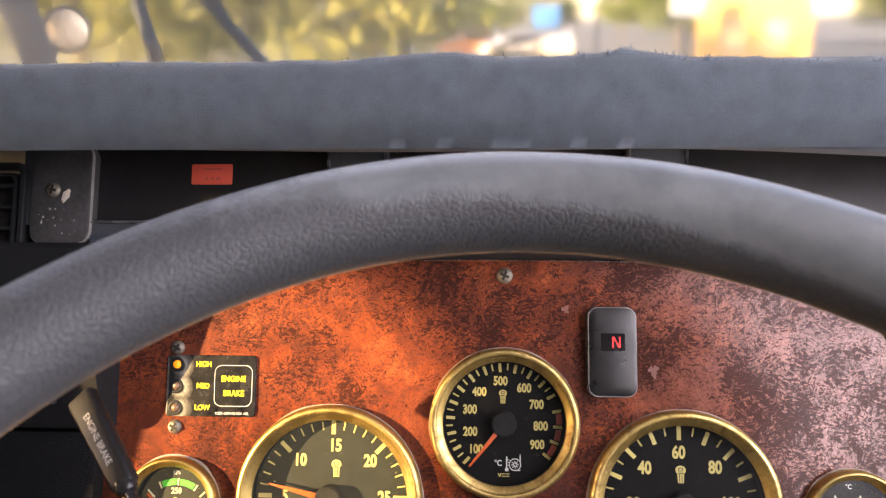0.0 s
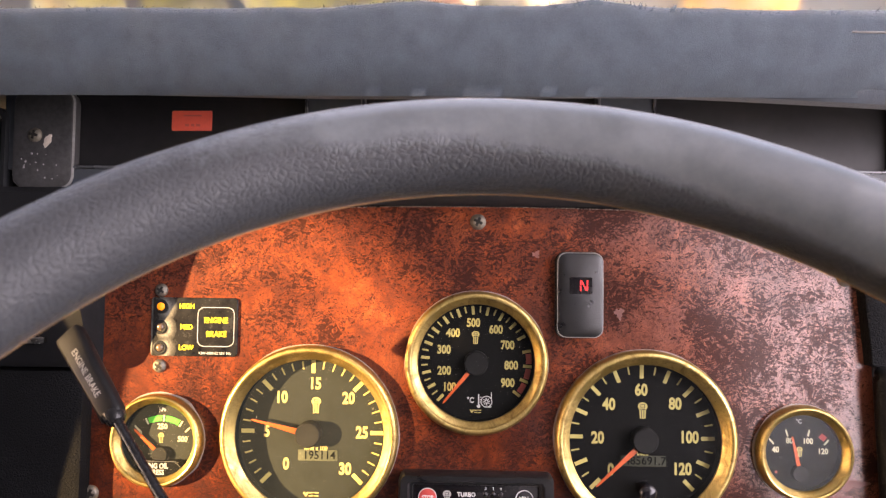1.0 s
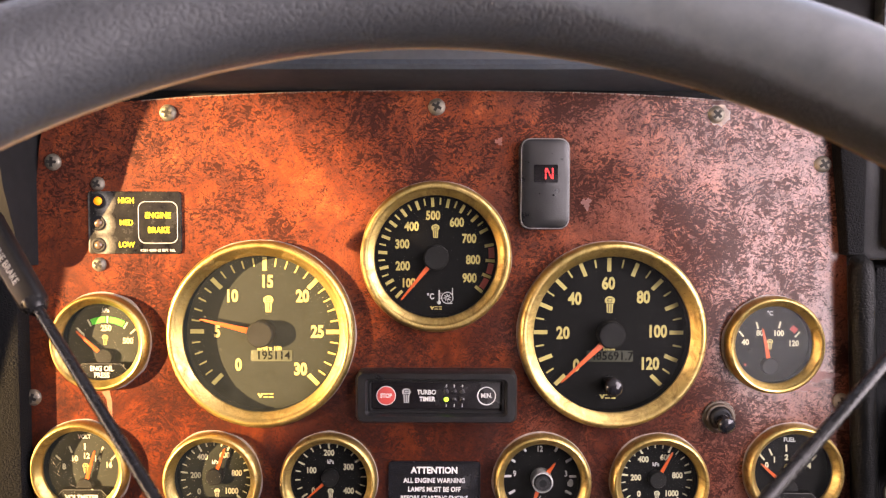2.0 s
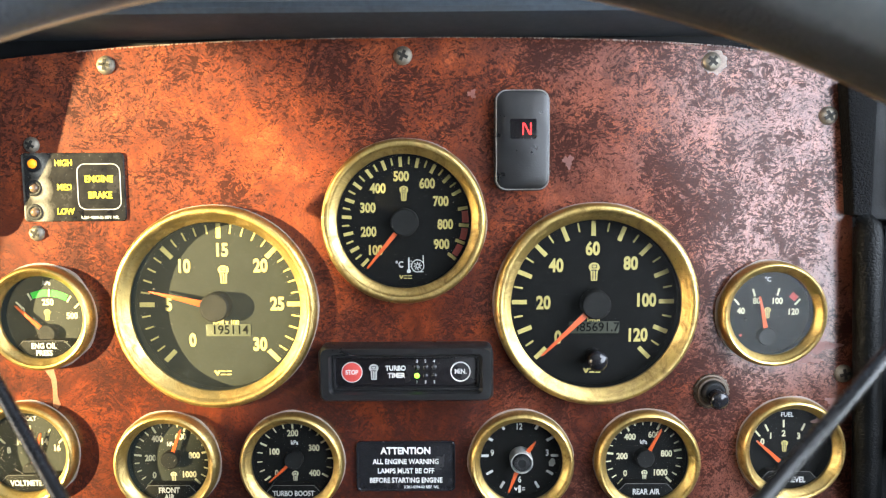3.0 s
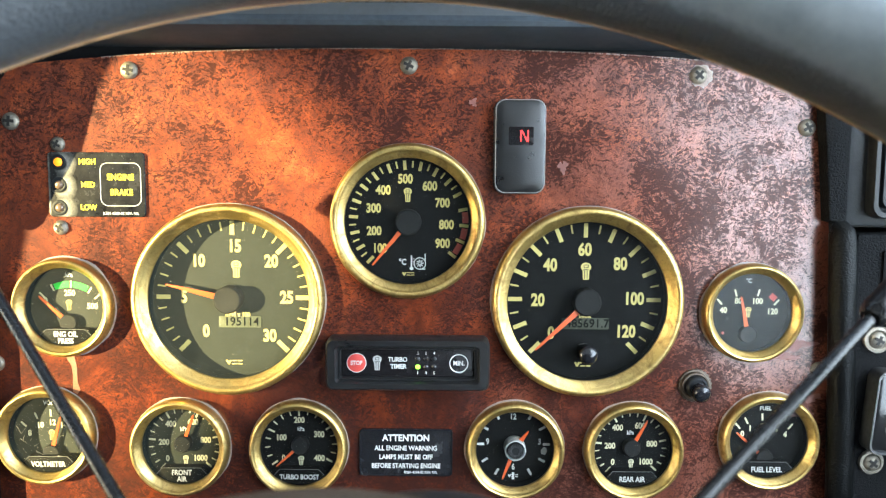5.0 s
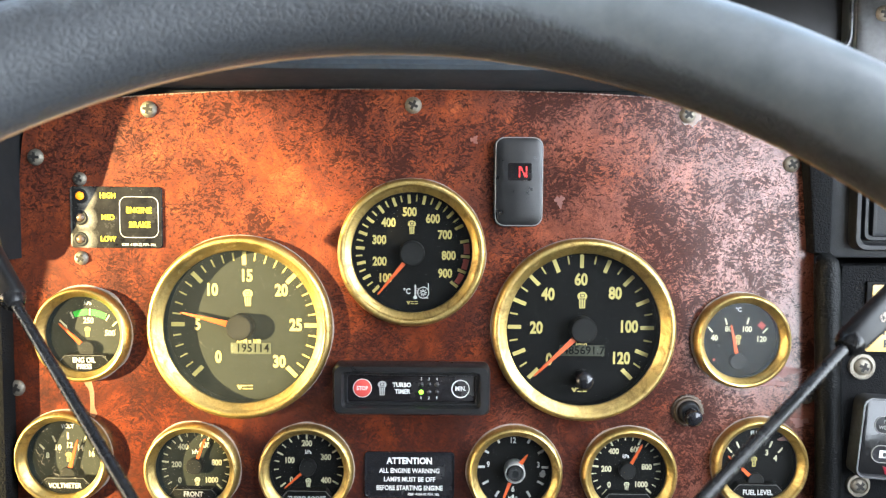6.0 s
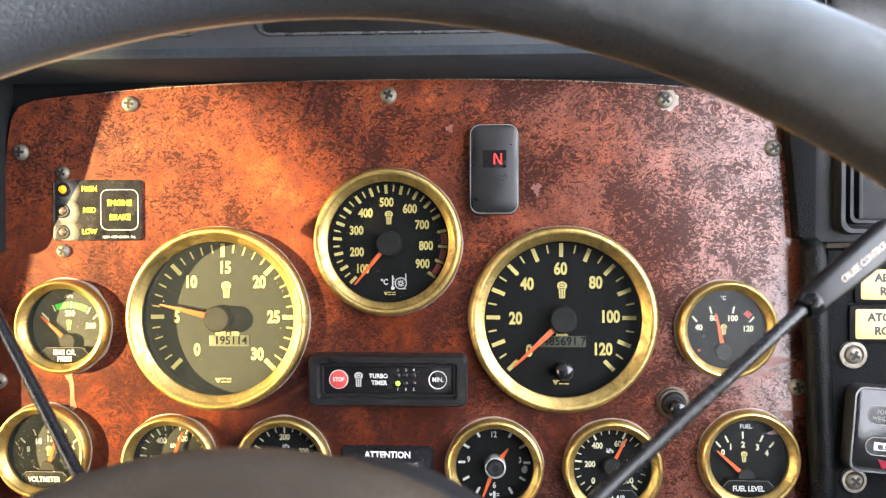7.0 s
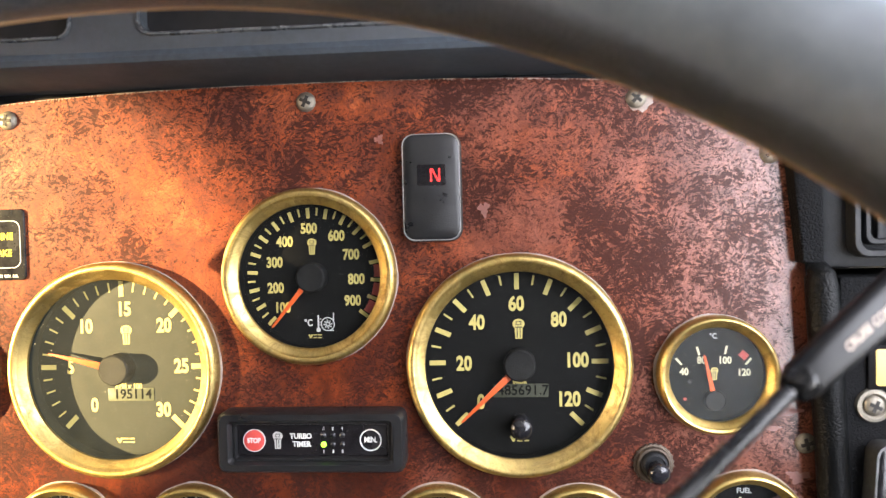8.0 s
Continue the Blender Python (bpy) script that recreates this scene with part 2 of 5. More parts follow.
def thin_glass(name, tint, gloss, dust):
    """A thin pane: clear, with a soft reflection and a faint film of dust."""
    m, n, l, p = nodes_of(name)
    n.remove(p)
    co = n.new("ShaderNodeTexCoord").outputs["Object"]
    tr, gl, fr, mx = n.new("ShaderNodeBsdfTransparent"), n.new("ShaderNodeBsdfGlossy"), n.new("ShaderNodeFresnel"), n.new("ShaderNodeMixShader")
    film, fx = n.new("ShaderNodeBsdfDiffuse"), n.new("ShaderNodeMixShader")
    tr.inputs["Color"].default_value = (*tint, 1)
    film.inputs["Color"].default_value = (0.52, 0.57, 0.53, 1)
    gl.inputs["Roughness"].default_value = gloss
    fr.inputs["IOR"].default_value = 1.22
    l.new(ramp(n, l, noise_node(n, l, co, 90.0, 5.0, 0.7), [(0.3, (dust * 0.6,) * 3), (0.7, (dust * 1.4,) * 3)]), fx.inputs[0])
    l.new(tr.outputs[0], fx.inputs[1])
    l.new(film.outputs[0], fx.inputs[2])
    l.new(fr.outputs["Fac"], mx.inputs[0])
    l.new(fx.outputs[0], mx.inputs[1])
    l.new(gl.outputs[0], mx.inputs[2])
    l.new(mx.outputs[0], n["Material Output"].inputs["Surface"])
    return m


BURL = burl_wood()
BRASS = aged_brass()
# lighter olive copy of the black dial: sunlight put into the colour
DIAL_OLIVE = surface("olive_lit_dial", (0.0105, 0.014, 0.0105), 0.6, 0, 0.2, 120, 0, 400, 0.1, 0, 0.3)
DIAL = surface("black_dial", (0.0036, 0.0036, 0.0037), 0.7, 0, 0.2, 120, 0, 400, 0.1, 0, 0.1)
CREAM = surface("cream_print", (0.56, 0.46, 0.145), 0.6, 0, 0.08, 200)
PALE_CREAM = surface("pale_cream_print", (0.60, 0.56, 0.36), 0.6, 0, 0.08, 200)
WHITE_PRINT = surface("white_print", (0.62, 0.62, 0.60), 0.6, 0, 0.06, 200)
PLATE_WHITE = surface("plate_print", (0.50, 0.50, 0.48), 0.6, 0, 0.06, 200)
BRIGHT_STEEL = surface("bright_steel", (0.60, 0.60, 0.59), 0.38, 0.5, 0.2, 300)
YELLOW_PRINT = surface("yellow_print", (0.85, 0.75, 0.02), 0.6, 0, 0.06, 200)
BLACK_PRINT = surface("black_print", (0.02, 0.02, 0.02), 0.6, 0, 0.1, 200)
GREEN_PRINT = surface("green_print", (0.03, 0.66, 0.05), 0.6, 0, 0.08, 200)
RED_PRINT = surface("red_print", (0.55, 0.05, 0.04), 0.6, 0, 0.08, 200)
DARK_RED = surface("dark_red_print", (0.48, 0.085, 0.06), 0.6, 0, 0.1, 200)
CRIMSON = surface("worn_crimson_paint", (0.26, 0.012, 0.03), 0.4, 0, 0.3, 200)
NEEDLE = surface("orange_needle", (0.62, 0.088, 0.010), 0.5, 0, 0.05, 200)
HUB = surface("textured_black_cap", (0.0065, 0.0065, 0.0065), 0.6, 0, 0.8, 260, 0.8, 1300, 0.12, 0, 0.22)
GLASS = thin_glass("gauge_glass", (0.97, 0.98, 0.97), 0.20, 0.005)
# heavier film: the hazy window reflection put in as a pale diffuse layer
GLASS_HAZY = thin_glass("hazy_gauge_glass", (0.93, 0.93, 0.94), 0.30, 0.032)
GLASS_DUSTY = thin_glass("dusty_gauge_glass", (0.96, 0.97, 0.95), 0.22, 0.014)


def dusty_glass(name):
    """A windscreen with haze put into a pale film and blur into rough refraction."""
    m, n, l, p = nodes_of(name)
    n.remove(p)
    co = n.new("ShaderNodeTexCoord").outputs["Object"]
    clear, film, back, both, mx = (n.new(k) for k in ("ShaderNodeBsdfRefraction", "ShaderNodeBsdfTranslucent", "ShaderNodeBsdfDiffuse", "ShaderNodeMixShader", "ShaderNodeMixShader"))
    clear.inputs["Color"].default_value = (0.96, 0.98, 0.97, 1)
    clear.inputs["IOR"].default_value, clear.inputs["Roughness"].default_value = 1.03, 0.44
    film.inputs["Color"].default_value = back.inputs["Color"].default_value = (0.8, 0.78, 0.74, 1)
    both.inputs[0].default_value = 0.3
    l.new(film.outputs[0], both.inputs[1])
    l.new(back.outputs[0], both.inputs[2])
    l.new(ramp(n, l, noise_node(n, l, co, 5.0, 5.0, 0.6), [(0.3, (0.05,) * 3), (0.7, (0.10,) * 3)]), mx.inputs[0])
    l.new(clear.outputs[0], mx.inputs[1])
    l.new(both.outputs[0], mx.inputs[2])
    l.new(mx.outputs[0], n["Material Output"].inputs["Surface"])
    return m


HAZED = dusty_glass("hazed_windscreen_glass")
SCREW = surface("weathered_steel", (0.21, 0.19, 0.155), 0.58, 0.75, 0.35, 250, 0.3, 900)
AGED_NUT = surface("aged_nut", (0.085, 0.066, 0.05), 0.5, 0.7, 0.4, 250, 0.4, 900)
RECESS = surface("dark_recess", (0.02, 0.018, 0.016), 0.7, 0.3, 0.3, 300)
FASCIA = surface("blue_black_fascia_plastic", (0.034, 0.041, 0.049), 0.5, 0, 0.25, 80, 0.3, 900)
PLASTIC = surface("black_plastic", (0.011, 0.012, 0.0135), 0.5, 0, 0.3, 80, 0.35, 900, 0.12, 0, 0.22)
GLOSS_BLACK = surface("glossy_black_plastic", (0.012, 0.012, 0.014), 0.20, 0, 0.3, 80, 0.06, 600)
SMOKED = surface("smoked_lens", (0.008, 0.007, 0.008), 0.20, 0, 0.1, 40, 0.05, 300)
POCKET_LENS = surface("smoked_pocket_lens", (0.016, 0.0155, 0.0165), 0.36, 0, 0.2, 40, 0.05, 300, 0.08, 0, 0.2)
TAB = surface("worn_gloss_plastic", (0.045, 0.045, 0.046), 0.36, 0, 0.4, 90, 0.2, 650, 0.08, 0, 0.35)
RUBBED_RIM = surface("rubbed_black_rim", (0.075, 0.08, 0.086), 0.28, 0.2, 0.4, 150, 0.2, 700)
WORN_EDGE = surface("rubbed_grey_edge", (0.24, 0.24, 0.235), 0.5, 0, 0.35, 200)
RESIDUE = surface("white_residue", (0.62, 0.55, 0.46), 0.75, 0, 0.25, 300)
CASE = surface("grey_black_case", (0.009, 0.0092, 0.0098), 0.36, 0, 0.25, 100, 0.25, 1200)
GRAIN = leather("grained_black_vinyl", (0.006, 0.0063, 0.0068), 0.72, 480.0, 0.8, 0.2, 0.05)
PAD = leather("dash_pad_vinyl", (0.038, 0.049, 0.062), 0.75, 900.0, 0.3, 0.15, 0.35)
RIM = rim_leather()
FELT = surface("dark_felt", (0.112, 0.145, 0.178), 0.95, 0, 0.16, 300, 0.8, 1600, 0.12, 0, 0.2)
for cloth, weight in ((FELT, 0.25), (PAD, 0.15)):
    cloth.node_tree.nodes["Principled BSDF"].inputs["Sheen Weight"].default_value = weight
DARK_CHROME = surface("dark_chrome_face", (0.012, 0.012, 0.0125), 0.16, 0.2, 0.4, 90, 0.12, 500, 0.1)
SWITCH_RIM = surface("dull_chrome", (0.10, 0.10, 0.102), 0.36, 0.8, 0.3, 90, 0.12, 500, 0.1)
PLATE_BLACK = surface("matte_black_plate", (0.003, 0.003, 0.0032), 0.6, 0, 0.25, 150, 0.2, 1200, 0.1, 0, 0.08)
CHROME = surface("worn_chrome", (0.42, 0.42, 0.42), 0.25, 1.0, 0.3, 120, 0.15, 500, 0.12)
LCD = surface("grey_green_lcd", (0.082, 0.088, 0.052), 0.4, 0, 0.1, 200)
LCD_DARK = surface("dim_lcd", (0.050, 0.053, 0.038), 0.5, 0, 0.1, 200, 0, 400, 0.1, 0, 0.1)
LCD_INK = surface("lcd_segment", (0.004, 0.004, 0.004), 0.6, 0, 0.1, 200, 0, 400, 0.1, 0, 0.05)
LABEL_YELLOW = surface("yellow_label", (0.66, 0.44, 0.13), 0.45, 0, 0.08, 120)
RED_LABEL = surface("orange_red_label", (0.72, 0.10, 0.06), 0.6, 0, 0.08, 120)
ROD = surface("glossy_black_rod", (0.010, 0.010, 0.0105), 0.26, 0, 0.3, 150, 0.08, 700, 0.08, 0, 0.3)
FLOOR_MAT = surface("dark_rubber_mat", (0.022, 0.022, 0.023), 0.8, 0, 0.25, 40, 0.4, 300)
HEADLINER = surface("pale_headliner", (0.62, 0.62, 0.615), 0.85, 0, 0.1, 20, 0.3, 300)
LINING = surface("grey_cab_lining", (0.12, 0.118, 0.115), 0.8, 0, 0.15, 20, 0.4, 300)
MATTE = surface("matte_black_plastic", (0.009, 0.0095, 0.011), 0.8, 0, 0.2, 80, 0.3, 900, 0.1, 0, 0.18)
GRIP = surface("grey_black_grip", (0.009, 0.009, 0.0095), 0.42, 0, 0.3, 120, 0.12, 900, 0.06, 0, 0.2)
GREY_PRINT = surface("worn_grey_print", (0.13, 0.125, 0.12), 0.7, 0, 0.3, 400)
BROW = surface("dull_black_brow", (0.038, 0.048, 0.060), 0.7, 0, 0.25, 80, 0.3, 900, 0.1, 0, 0.15)
TRIM = surface("dark_cab_trim", (0.07, 0.069, 0.068), 0.85, 0, 0.2, 20, 0.4, 300)
DIM_PRINT = surface("dim_grey_print", (0.20, 0.195, 0.18), 0.6, 0, 0.3, 300)
PALE_PRINT = surface("pale_grey_print", (0.42, 0.42, 0.41), 0.6, 0, 0.1, 200)
GREEN_LED = glow("lit_green_led", (0.30, 1.0, 0.04), 0.35)
RED_LED = glow("lit_red_segment", (1.0, 0.04, 0.04), 0.13)
AMBER_LED = glow("lit_amber_led", (1.0, 0.30, 0.01), 0.16)
DULL_LED = surface("unlit_led", (0.13, 0.085, 0.055), 0.3, 0, 0.1, 200)


# ---- builders ----
def mesh_from(bm, name):
    me = bpy.data.meshes.new(name)
    bm.to_mesh(me)
    bm.free()
    return me


def link(name, me, material, parent=None, m=None, label=""):
    ob = new(name, me)
    if material and not me.materials:
        me.materials.append(material)
    if parent:
        ob.parent = parent
    if m is not None:
        ob.matrix_basis = m
    if label:
        ob["label"] = label
    return ob


def part(name, bm, material, parent, label="", m=None):
    """One mesh under a thing or a part."""
    return link(name, mesh_from(bm, name), material, parent, m, label)


def thing(name, label, category, x=0, y=0, z=0, rx=0, ry=0, rz=0, group="", on=DASH):
    """An empty at a place of the dash, in millimetres, for the parts of one thing."""
    ob = new(name)
    ob.empty_display_size = 0.02
    ob.matrix_basis = on @ pose(x / 1000, y / 1000, z / 1000, rx, ry, rz)
    return tagged(ob, label, category, group)


def smooth(bm, angle=40):
    for f in bm.faces:
        f.smooth = True
    for e in bm.edges:
        if len(e.link_faces) == 2 and e.calc_face_angle(0) > radians(angle):
            e.smooth = False
    return bm


def lathe(profile, segs=48, x=0, z=0):
    """Turns (radius, y) millimetre points round an axis along y; radius 0 closes the middle."""
    bm = bmesh.new()
    rings = []
    for r, y in profile:
        if r < 1e-6:
            rings.append([bm.verts.new((x / 1000, y / 1000, z / 1000))])
        else:
            rings.append([bm.verts.new(((x + r * math.cos(a)) / 1000, y / 1000, (z + r * math.sin(a)) / 1000)) for a in (2 * math.pi * k / segs for k in range(segs))])
    for a, b in zip(rings, rings[1:]):
        for k in range(segs):
            j = (k + 1) % segs
            quad = [a[k % len(a)], a[j % len(a)], b[j % len(b)], b[k % len(b)]]
            quad = [v for i, v in enumerate(quad) if v not in quad[:i]]
            if len(quad) > 2:
                bm.faces.new(quad)
    bmesh.ops.recalc_face_normals(bm, faces=bm.faces)
    return smooth(bm)


def outline_box(points, y0, y1, bevel=0.0, bm=None):
    """An outline of (x, z) millimetre points, extruded from y1 (back) to y0 (front), with a bevelled front."""
    bm = bm or bmesh.new()
    pts = [(x / 1000, z / 1000) for x, z in points]
    cx, cz = sum(p[0] for p in pts) / len(pts), sum(p[1] for p in pts) / len(pts)
    back = [bm.verts.new((x, y1 / 1000, z)) for x, z in pts]
    loops = [back]
    if bevel:
        b = bevel / 1000
        loops.append([bm.verts.new((x, (y0 + bevel) / 1000, z)) for x, z in pts])
        w = max(abs(p[0] - cx) for p in pts)
        h = max(abs(p[1] - cz) for p in pts)
        loops.append([bm.verts.new((cx + (x - cx) * (1 - 0.3 * b / w), (y0 + bevel * 0.3) / 1000, cz + (z - cz) * (1 - 0.3 * b / h))) for x, z in pts])
        loops.append([bm.verts.new((cx + (x - cx) * (1 - b / w), y0 / 1000, cz + (z - cz) * (1 - b / h))) for x, z in pts])
    else:
        loops.append([bm.verts.new((x, y0 / 1000, z)) for x, z in pts])
    n = len(pts)
    for a, c in zip(loops, loops[1:]):
        for k in range(n):
            bm.faces.new((a[k], a[(k + 1) % n], c[(k + 1) % n], c[k]))
    bm.faces.new(loops[-1])
    bm.faces.new(back)
    bmesh.ops.recalc_face_normals(bm, faces=bm.faces)
    return smooth(bm, 35)


def rounded(w, h, r, x=0, z=0, steps=5):
    """The outline of a rounded rectangle."""
    out = []
    for sx, sz, a0 in ((1, 1, 0), (-1, 1, 90), (-1, -1, 180), (1, -1, 270)):
        for k in range(steps + 1):
            a = radians(a0 + 90 * k / steps)
            out.append((x + sx * (w / 2 - r) + r * math.cos(a), z + sz * (h / 2 - r) + r * math.sin(a)))
    return out


def frame_ring(outer, inner, y0, y1, lip=0.8):
    """A flat frame between two outlines of as many points, with a bevelled front."""
    bm = bmesh.new()
    sets = [(outer, y1), (outer, y0 + lip), ([(a * 0.8 + c * 0.2, b * 0.8 + d * 0.2) for (a, b), (c, d) in zip(outer, inner)], y0), ([(a * 0.2 + c * 0.8, b * 0.2 + d * 0.8) for (a, b), (c, d) in zip(outer, inner)], y0), (inner, y0 + lip), (inner, y1)]
    loops = [[bm.verts.new((x / 1000, y / 1000, z / 1000)) for x, z in pts] for pts, y in sets]
    n = len(outer)
    for a, b in zip(loops, loops[1:] + loops[:1]):
        for k in range(n):
            bm.faces.new((a[k], a[(k + 1) % n], b[(k + 1) % n], b[k]))
    bmesh.ops.recalc_face_normals(bm, faces=bm.faces)
    return smooth(bm, 35)


def box_mm(x0, x1, y0, y1, z0, z1, bevel=0.0, bm=None, segs=2):
    """A box in millimetres with rounded edges."""
    own = bmesh.new()
    bmesh.ops.create_cube(own, size=1)
    for v in own.verts:
        v.co = Vector(((x0 + x1) / 2 + v.co.x * (x1 - x0), (y0 + y1) / 2 + v.co.y * (y1 - y0), (z0 + z1) / 2 + v.co.z * (z1 - z0))) / 1000
    if bevel:
        bmesh.ops.bevel(own, geom=own.edges[:], offset=bevel / 1000, segments=segs, affect="EDGES", profile=0.6)
    smooth(own, 35)
    if bm is None:
        return own
    me = mesh_from(own, "tmp")
    bm.from_mesh(me)
    bpy.data.meshes.remove(me)
    return bm


def tube(points, radius, segs=16, bm=None, ends=True):
    """A round bar through millimetre points; radius is one number or one for each point."""
    bm = bm or bmesh.new()
    pts = [Vector(p) / 1000 for p in points]
    rs = [r / 1000 for r in (radius if isinstance(radius, (list, tuple)) else [radius] * len(pts))]
    rings = []
    for k, p in enumerate(pts):
        d = (pts[min(k + 1, len(pts) - 1)] - pts[max(k - 1, 0)]).normalized()
        u = d.cross(Vector((0.3, 0.9, 0.2))).normalized()
        w = d.cross(u)
        rings.append([bm.verts.new(p + rs[k] * (math.cos(a) * u + math.sin(a) * w)) for a in (2 * math.pi * i / segs for i in range(segs))])
    for a, b in zip(rings, rings[1:]):
        for i in range(segs):
            bm.faces.new((a[i], a[(i + 1) % segs], b[(i + 1) % segs], b[i]))
    if ends:
        bm.faces.new(rings[0])
        bm.faces.new(rings[-1])
    bmesh.ops.recalc_face_normals(bm, faces=bm.faces)
    return smooth(bm, 50)


TEXTS = {}


def text_mesh(body, size, bold, narrow, material):
    """Lettering as a flat, slightly raised mesh in the plane of a dial, centred."""
    key = (body, size, bold, narrow, material.name)
    if key not in TEXTS:
        cu = bpy.data.curves.new("lettering", "FONT")
        cu.body, cu.size, cu.align_x, cu.align_y = body, size / 1000, "CENTER", "CENTER"
        cu.extrude, cu.offset, cu.resolution_u, cu.space_line = 0.00008, bold * size / 1000, 3, 0.85
        ob = new("lettering", cu)
        me = bpy.data.meshes.new_from_object(ob.evaluated_get(bpy.context.evaluated_depsgraph_get()))
        bpy.data.objects.remove(ob)
        bpy.data.curves.remove(cu)
        me.transform(pose(0, 0, 0, 90) @ Matrix.Diagonal((narrow, 1, 1, 1)))
        me.materials.clear()
        me.materials.append(material)
        TEXTS[key] = me
    return TEXTS[key]


def letter(parent, body, x, y, z, size, material, bold=0.025, narrow=0.85, turn=0, name="lettering"):
    """Lettering at (x, z) on the face at y, millimetres in its thing's axes."""
    return link(name, text_mesh(body, size, bold, narrow, material), None, parent, pose(x / 1000, (y - 0.1) / 1000, z / 1000, 0, -turn, 0))


def strokes(bars, y, bm=None, high=0.15):
    """Printed bars: (x, z, length, width, turn in degrees)."""
    bm = bm or bmesh.new()
    for x, z, ln, w, a in bars:
        c, s = math.cos(radians(a)), math.sin(radians(a))
        cor = [(x + c * i * ln / 2 - s * j * w / 2, z + s * i * ln / 2 + c * j * w / 2) for i, j in ((-1, -1), (1, -1), (1, 1), (-1, 1))]
        f = [bm.verts.new((px / 1000, (y - high) / 1000, pz / 1000)) for px, pz in cor]
        b = [bm.verts.new((px / 1000, y / 1000, pz / 1000)) for px, pz in cor]
        bm.faces.new(f)
        for k in range(4):
            bm.faces.new((f[k], b[k], b[(k + 1) % 4], f[(k + 1) % 4]))
    bmesh.ops.recalc_face_normals(bm, faces=bm.faces)
    return bm


def polar(cx, cz, r, a):
    return cx + r * math.cos(radians(a)), cz + r * math.sin(radians(a))


def emblem(parent, x, y, z, h, material):
    """A plain badge: an oval head over a short ribbed body."""
    bm = outline_box([(x + 0.30 * h * math.cos(a), z + 0.24 * h + 0.26 * h * math.sin(a)) for a in (2 * math.pi * k / 20 for k in range(20))], y - 0.15, y)
    outline_box([(x - 0.2 * h, z + 0.1 * h), (x - 0.17 * h, z - 0.5 * h), (x + 0.17 * h, z - 0.5 * h), (x + 0.2 * h, z + 0.1 * h)], y - 0.12, y, 0, bm)
    s = part("badge", bm, material, parent)
    part("badge_line", strokes([(x - 0.07 * h, z - 0.2 * h, 0.5 * h, 0.045 * h, 90), (x + 0.07 * h, z - 0.2 * h, 0.5 * h, 0.045 * h, 90), (x, z + 0.08 * h, 0.34 * h, 0.05 * h, 0), (x, z + 0.20 * h, 0.26 * h, 0.04 * h, 0), (x - 0.12 * h, z + 0.28 * h, 0.16 * h, 0.04 * h, 90), (x + 0.12 * h, z + 0.28 * h, 0.16 * h, 0.04 * h, 90), (x, z + 0.36 * h, 0.26 * h, 0.04 * h, 0)], y - 0.16), BLACK_PRINT, s)


def screw(parent, x, y, z, r=4.4, washer=0.0, turn=20, name="screw"):
    """A domed cross-head screw, with an optional cup washer."""
    prof = [(r * 0.5, 2.5), (r * 0.98, 0.6), (r, -0.2), (r * 0.92, -1.2), (r * 0.7, -2.1), (r * 0.4, -2.6), (0, -2.75)]
    m = pose(x / 1000, y / 1000, z / 1000, 0, turn, 0)
    s = part(name, lathe(prof, 24), SCREW, parent, "", m)
    # slot drawn as a raised dark cross, its shade put into the colour
    bm = box_mm(-r * 0.58, r * 0.58, -2.85, -1.9, -r * 0.17, r * 0.17)
    box_mm(-r * 0.17, r * 0.17, -2.85, -1.9, -r * 0.58, r * 0.58, 0, bm)
    part("dark_cross", bm, RECESS, s)
    if washer:
        part("cup_washer", lathe([(washer, 1.5), (washer, 0.2), (washer * 0.92, -0.8), (washer * 0.72, -1.0), (r * 1.02, -0.2), (r, 0.5)], 28), SCREW, s)
    return s


# ---- instrument panel ----
GAUGES = {  # place of the middle, outer radius, dial radius
    "tachometer": (-107.6, -138.2, 57.7, 48.2),
    "speedometer": (107.5, -137.9, 57.3, 47.9),
    "pyrometer": (-0.3, -90.3, 46.0, 37.4),
    "temperature_gauge": (206.4, -143.6, 29.8, 23.6),
    "oil_pressure_gauge": (-206.6, -143.5, 30.0, 23.6),
    "voltmeter": (-220.5, -222.7, 30.0, 23.6),
    "front_air_gauge": (-138.7, -229.3, 30.0, 23.6),
    "turbo_boost_gauge": (-66.4, -229.6, 30.0, 23.6),
    "clock": (65.7, -229.5, 30.0, 23.6),
    "rear_air_gauge": (137.9, -229.4, 30.0, 23.6),
    "fuel_gauge": (220.1, -222.5, 29.8, 23.6),
}
DEEP = 7.0  # of the large dials and the clock below the panel
LOW = 4.0  # of the small dials
# gauges the sun reaches; they take the olive dial and dusty glass
SUNLIT = ("tachometer", "oil_pressure_gauge", "voltmeter", "front_air_gauge")


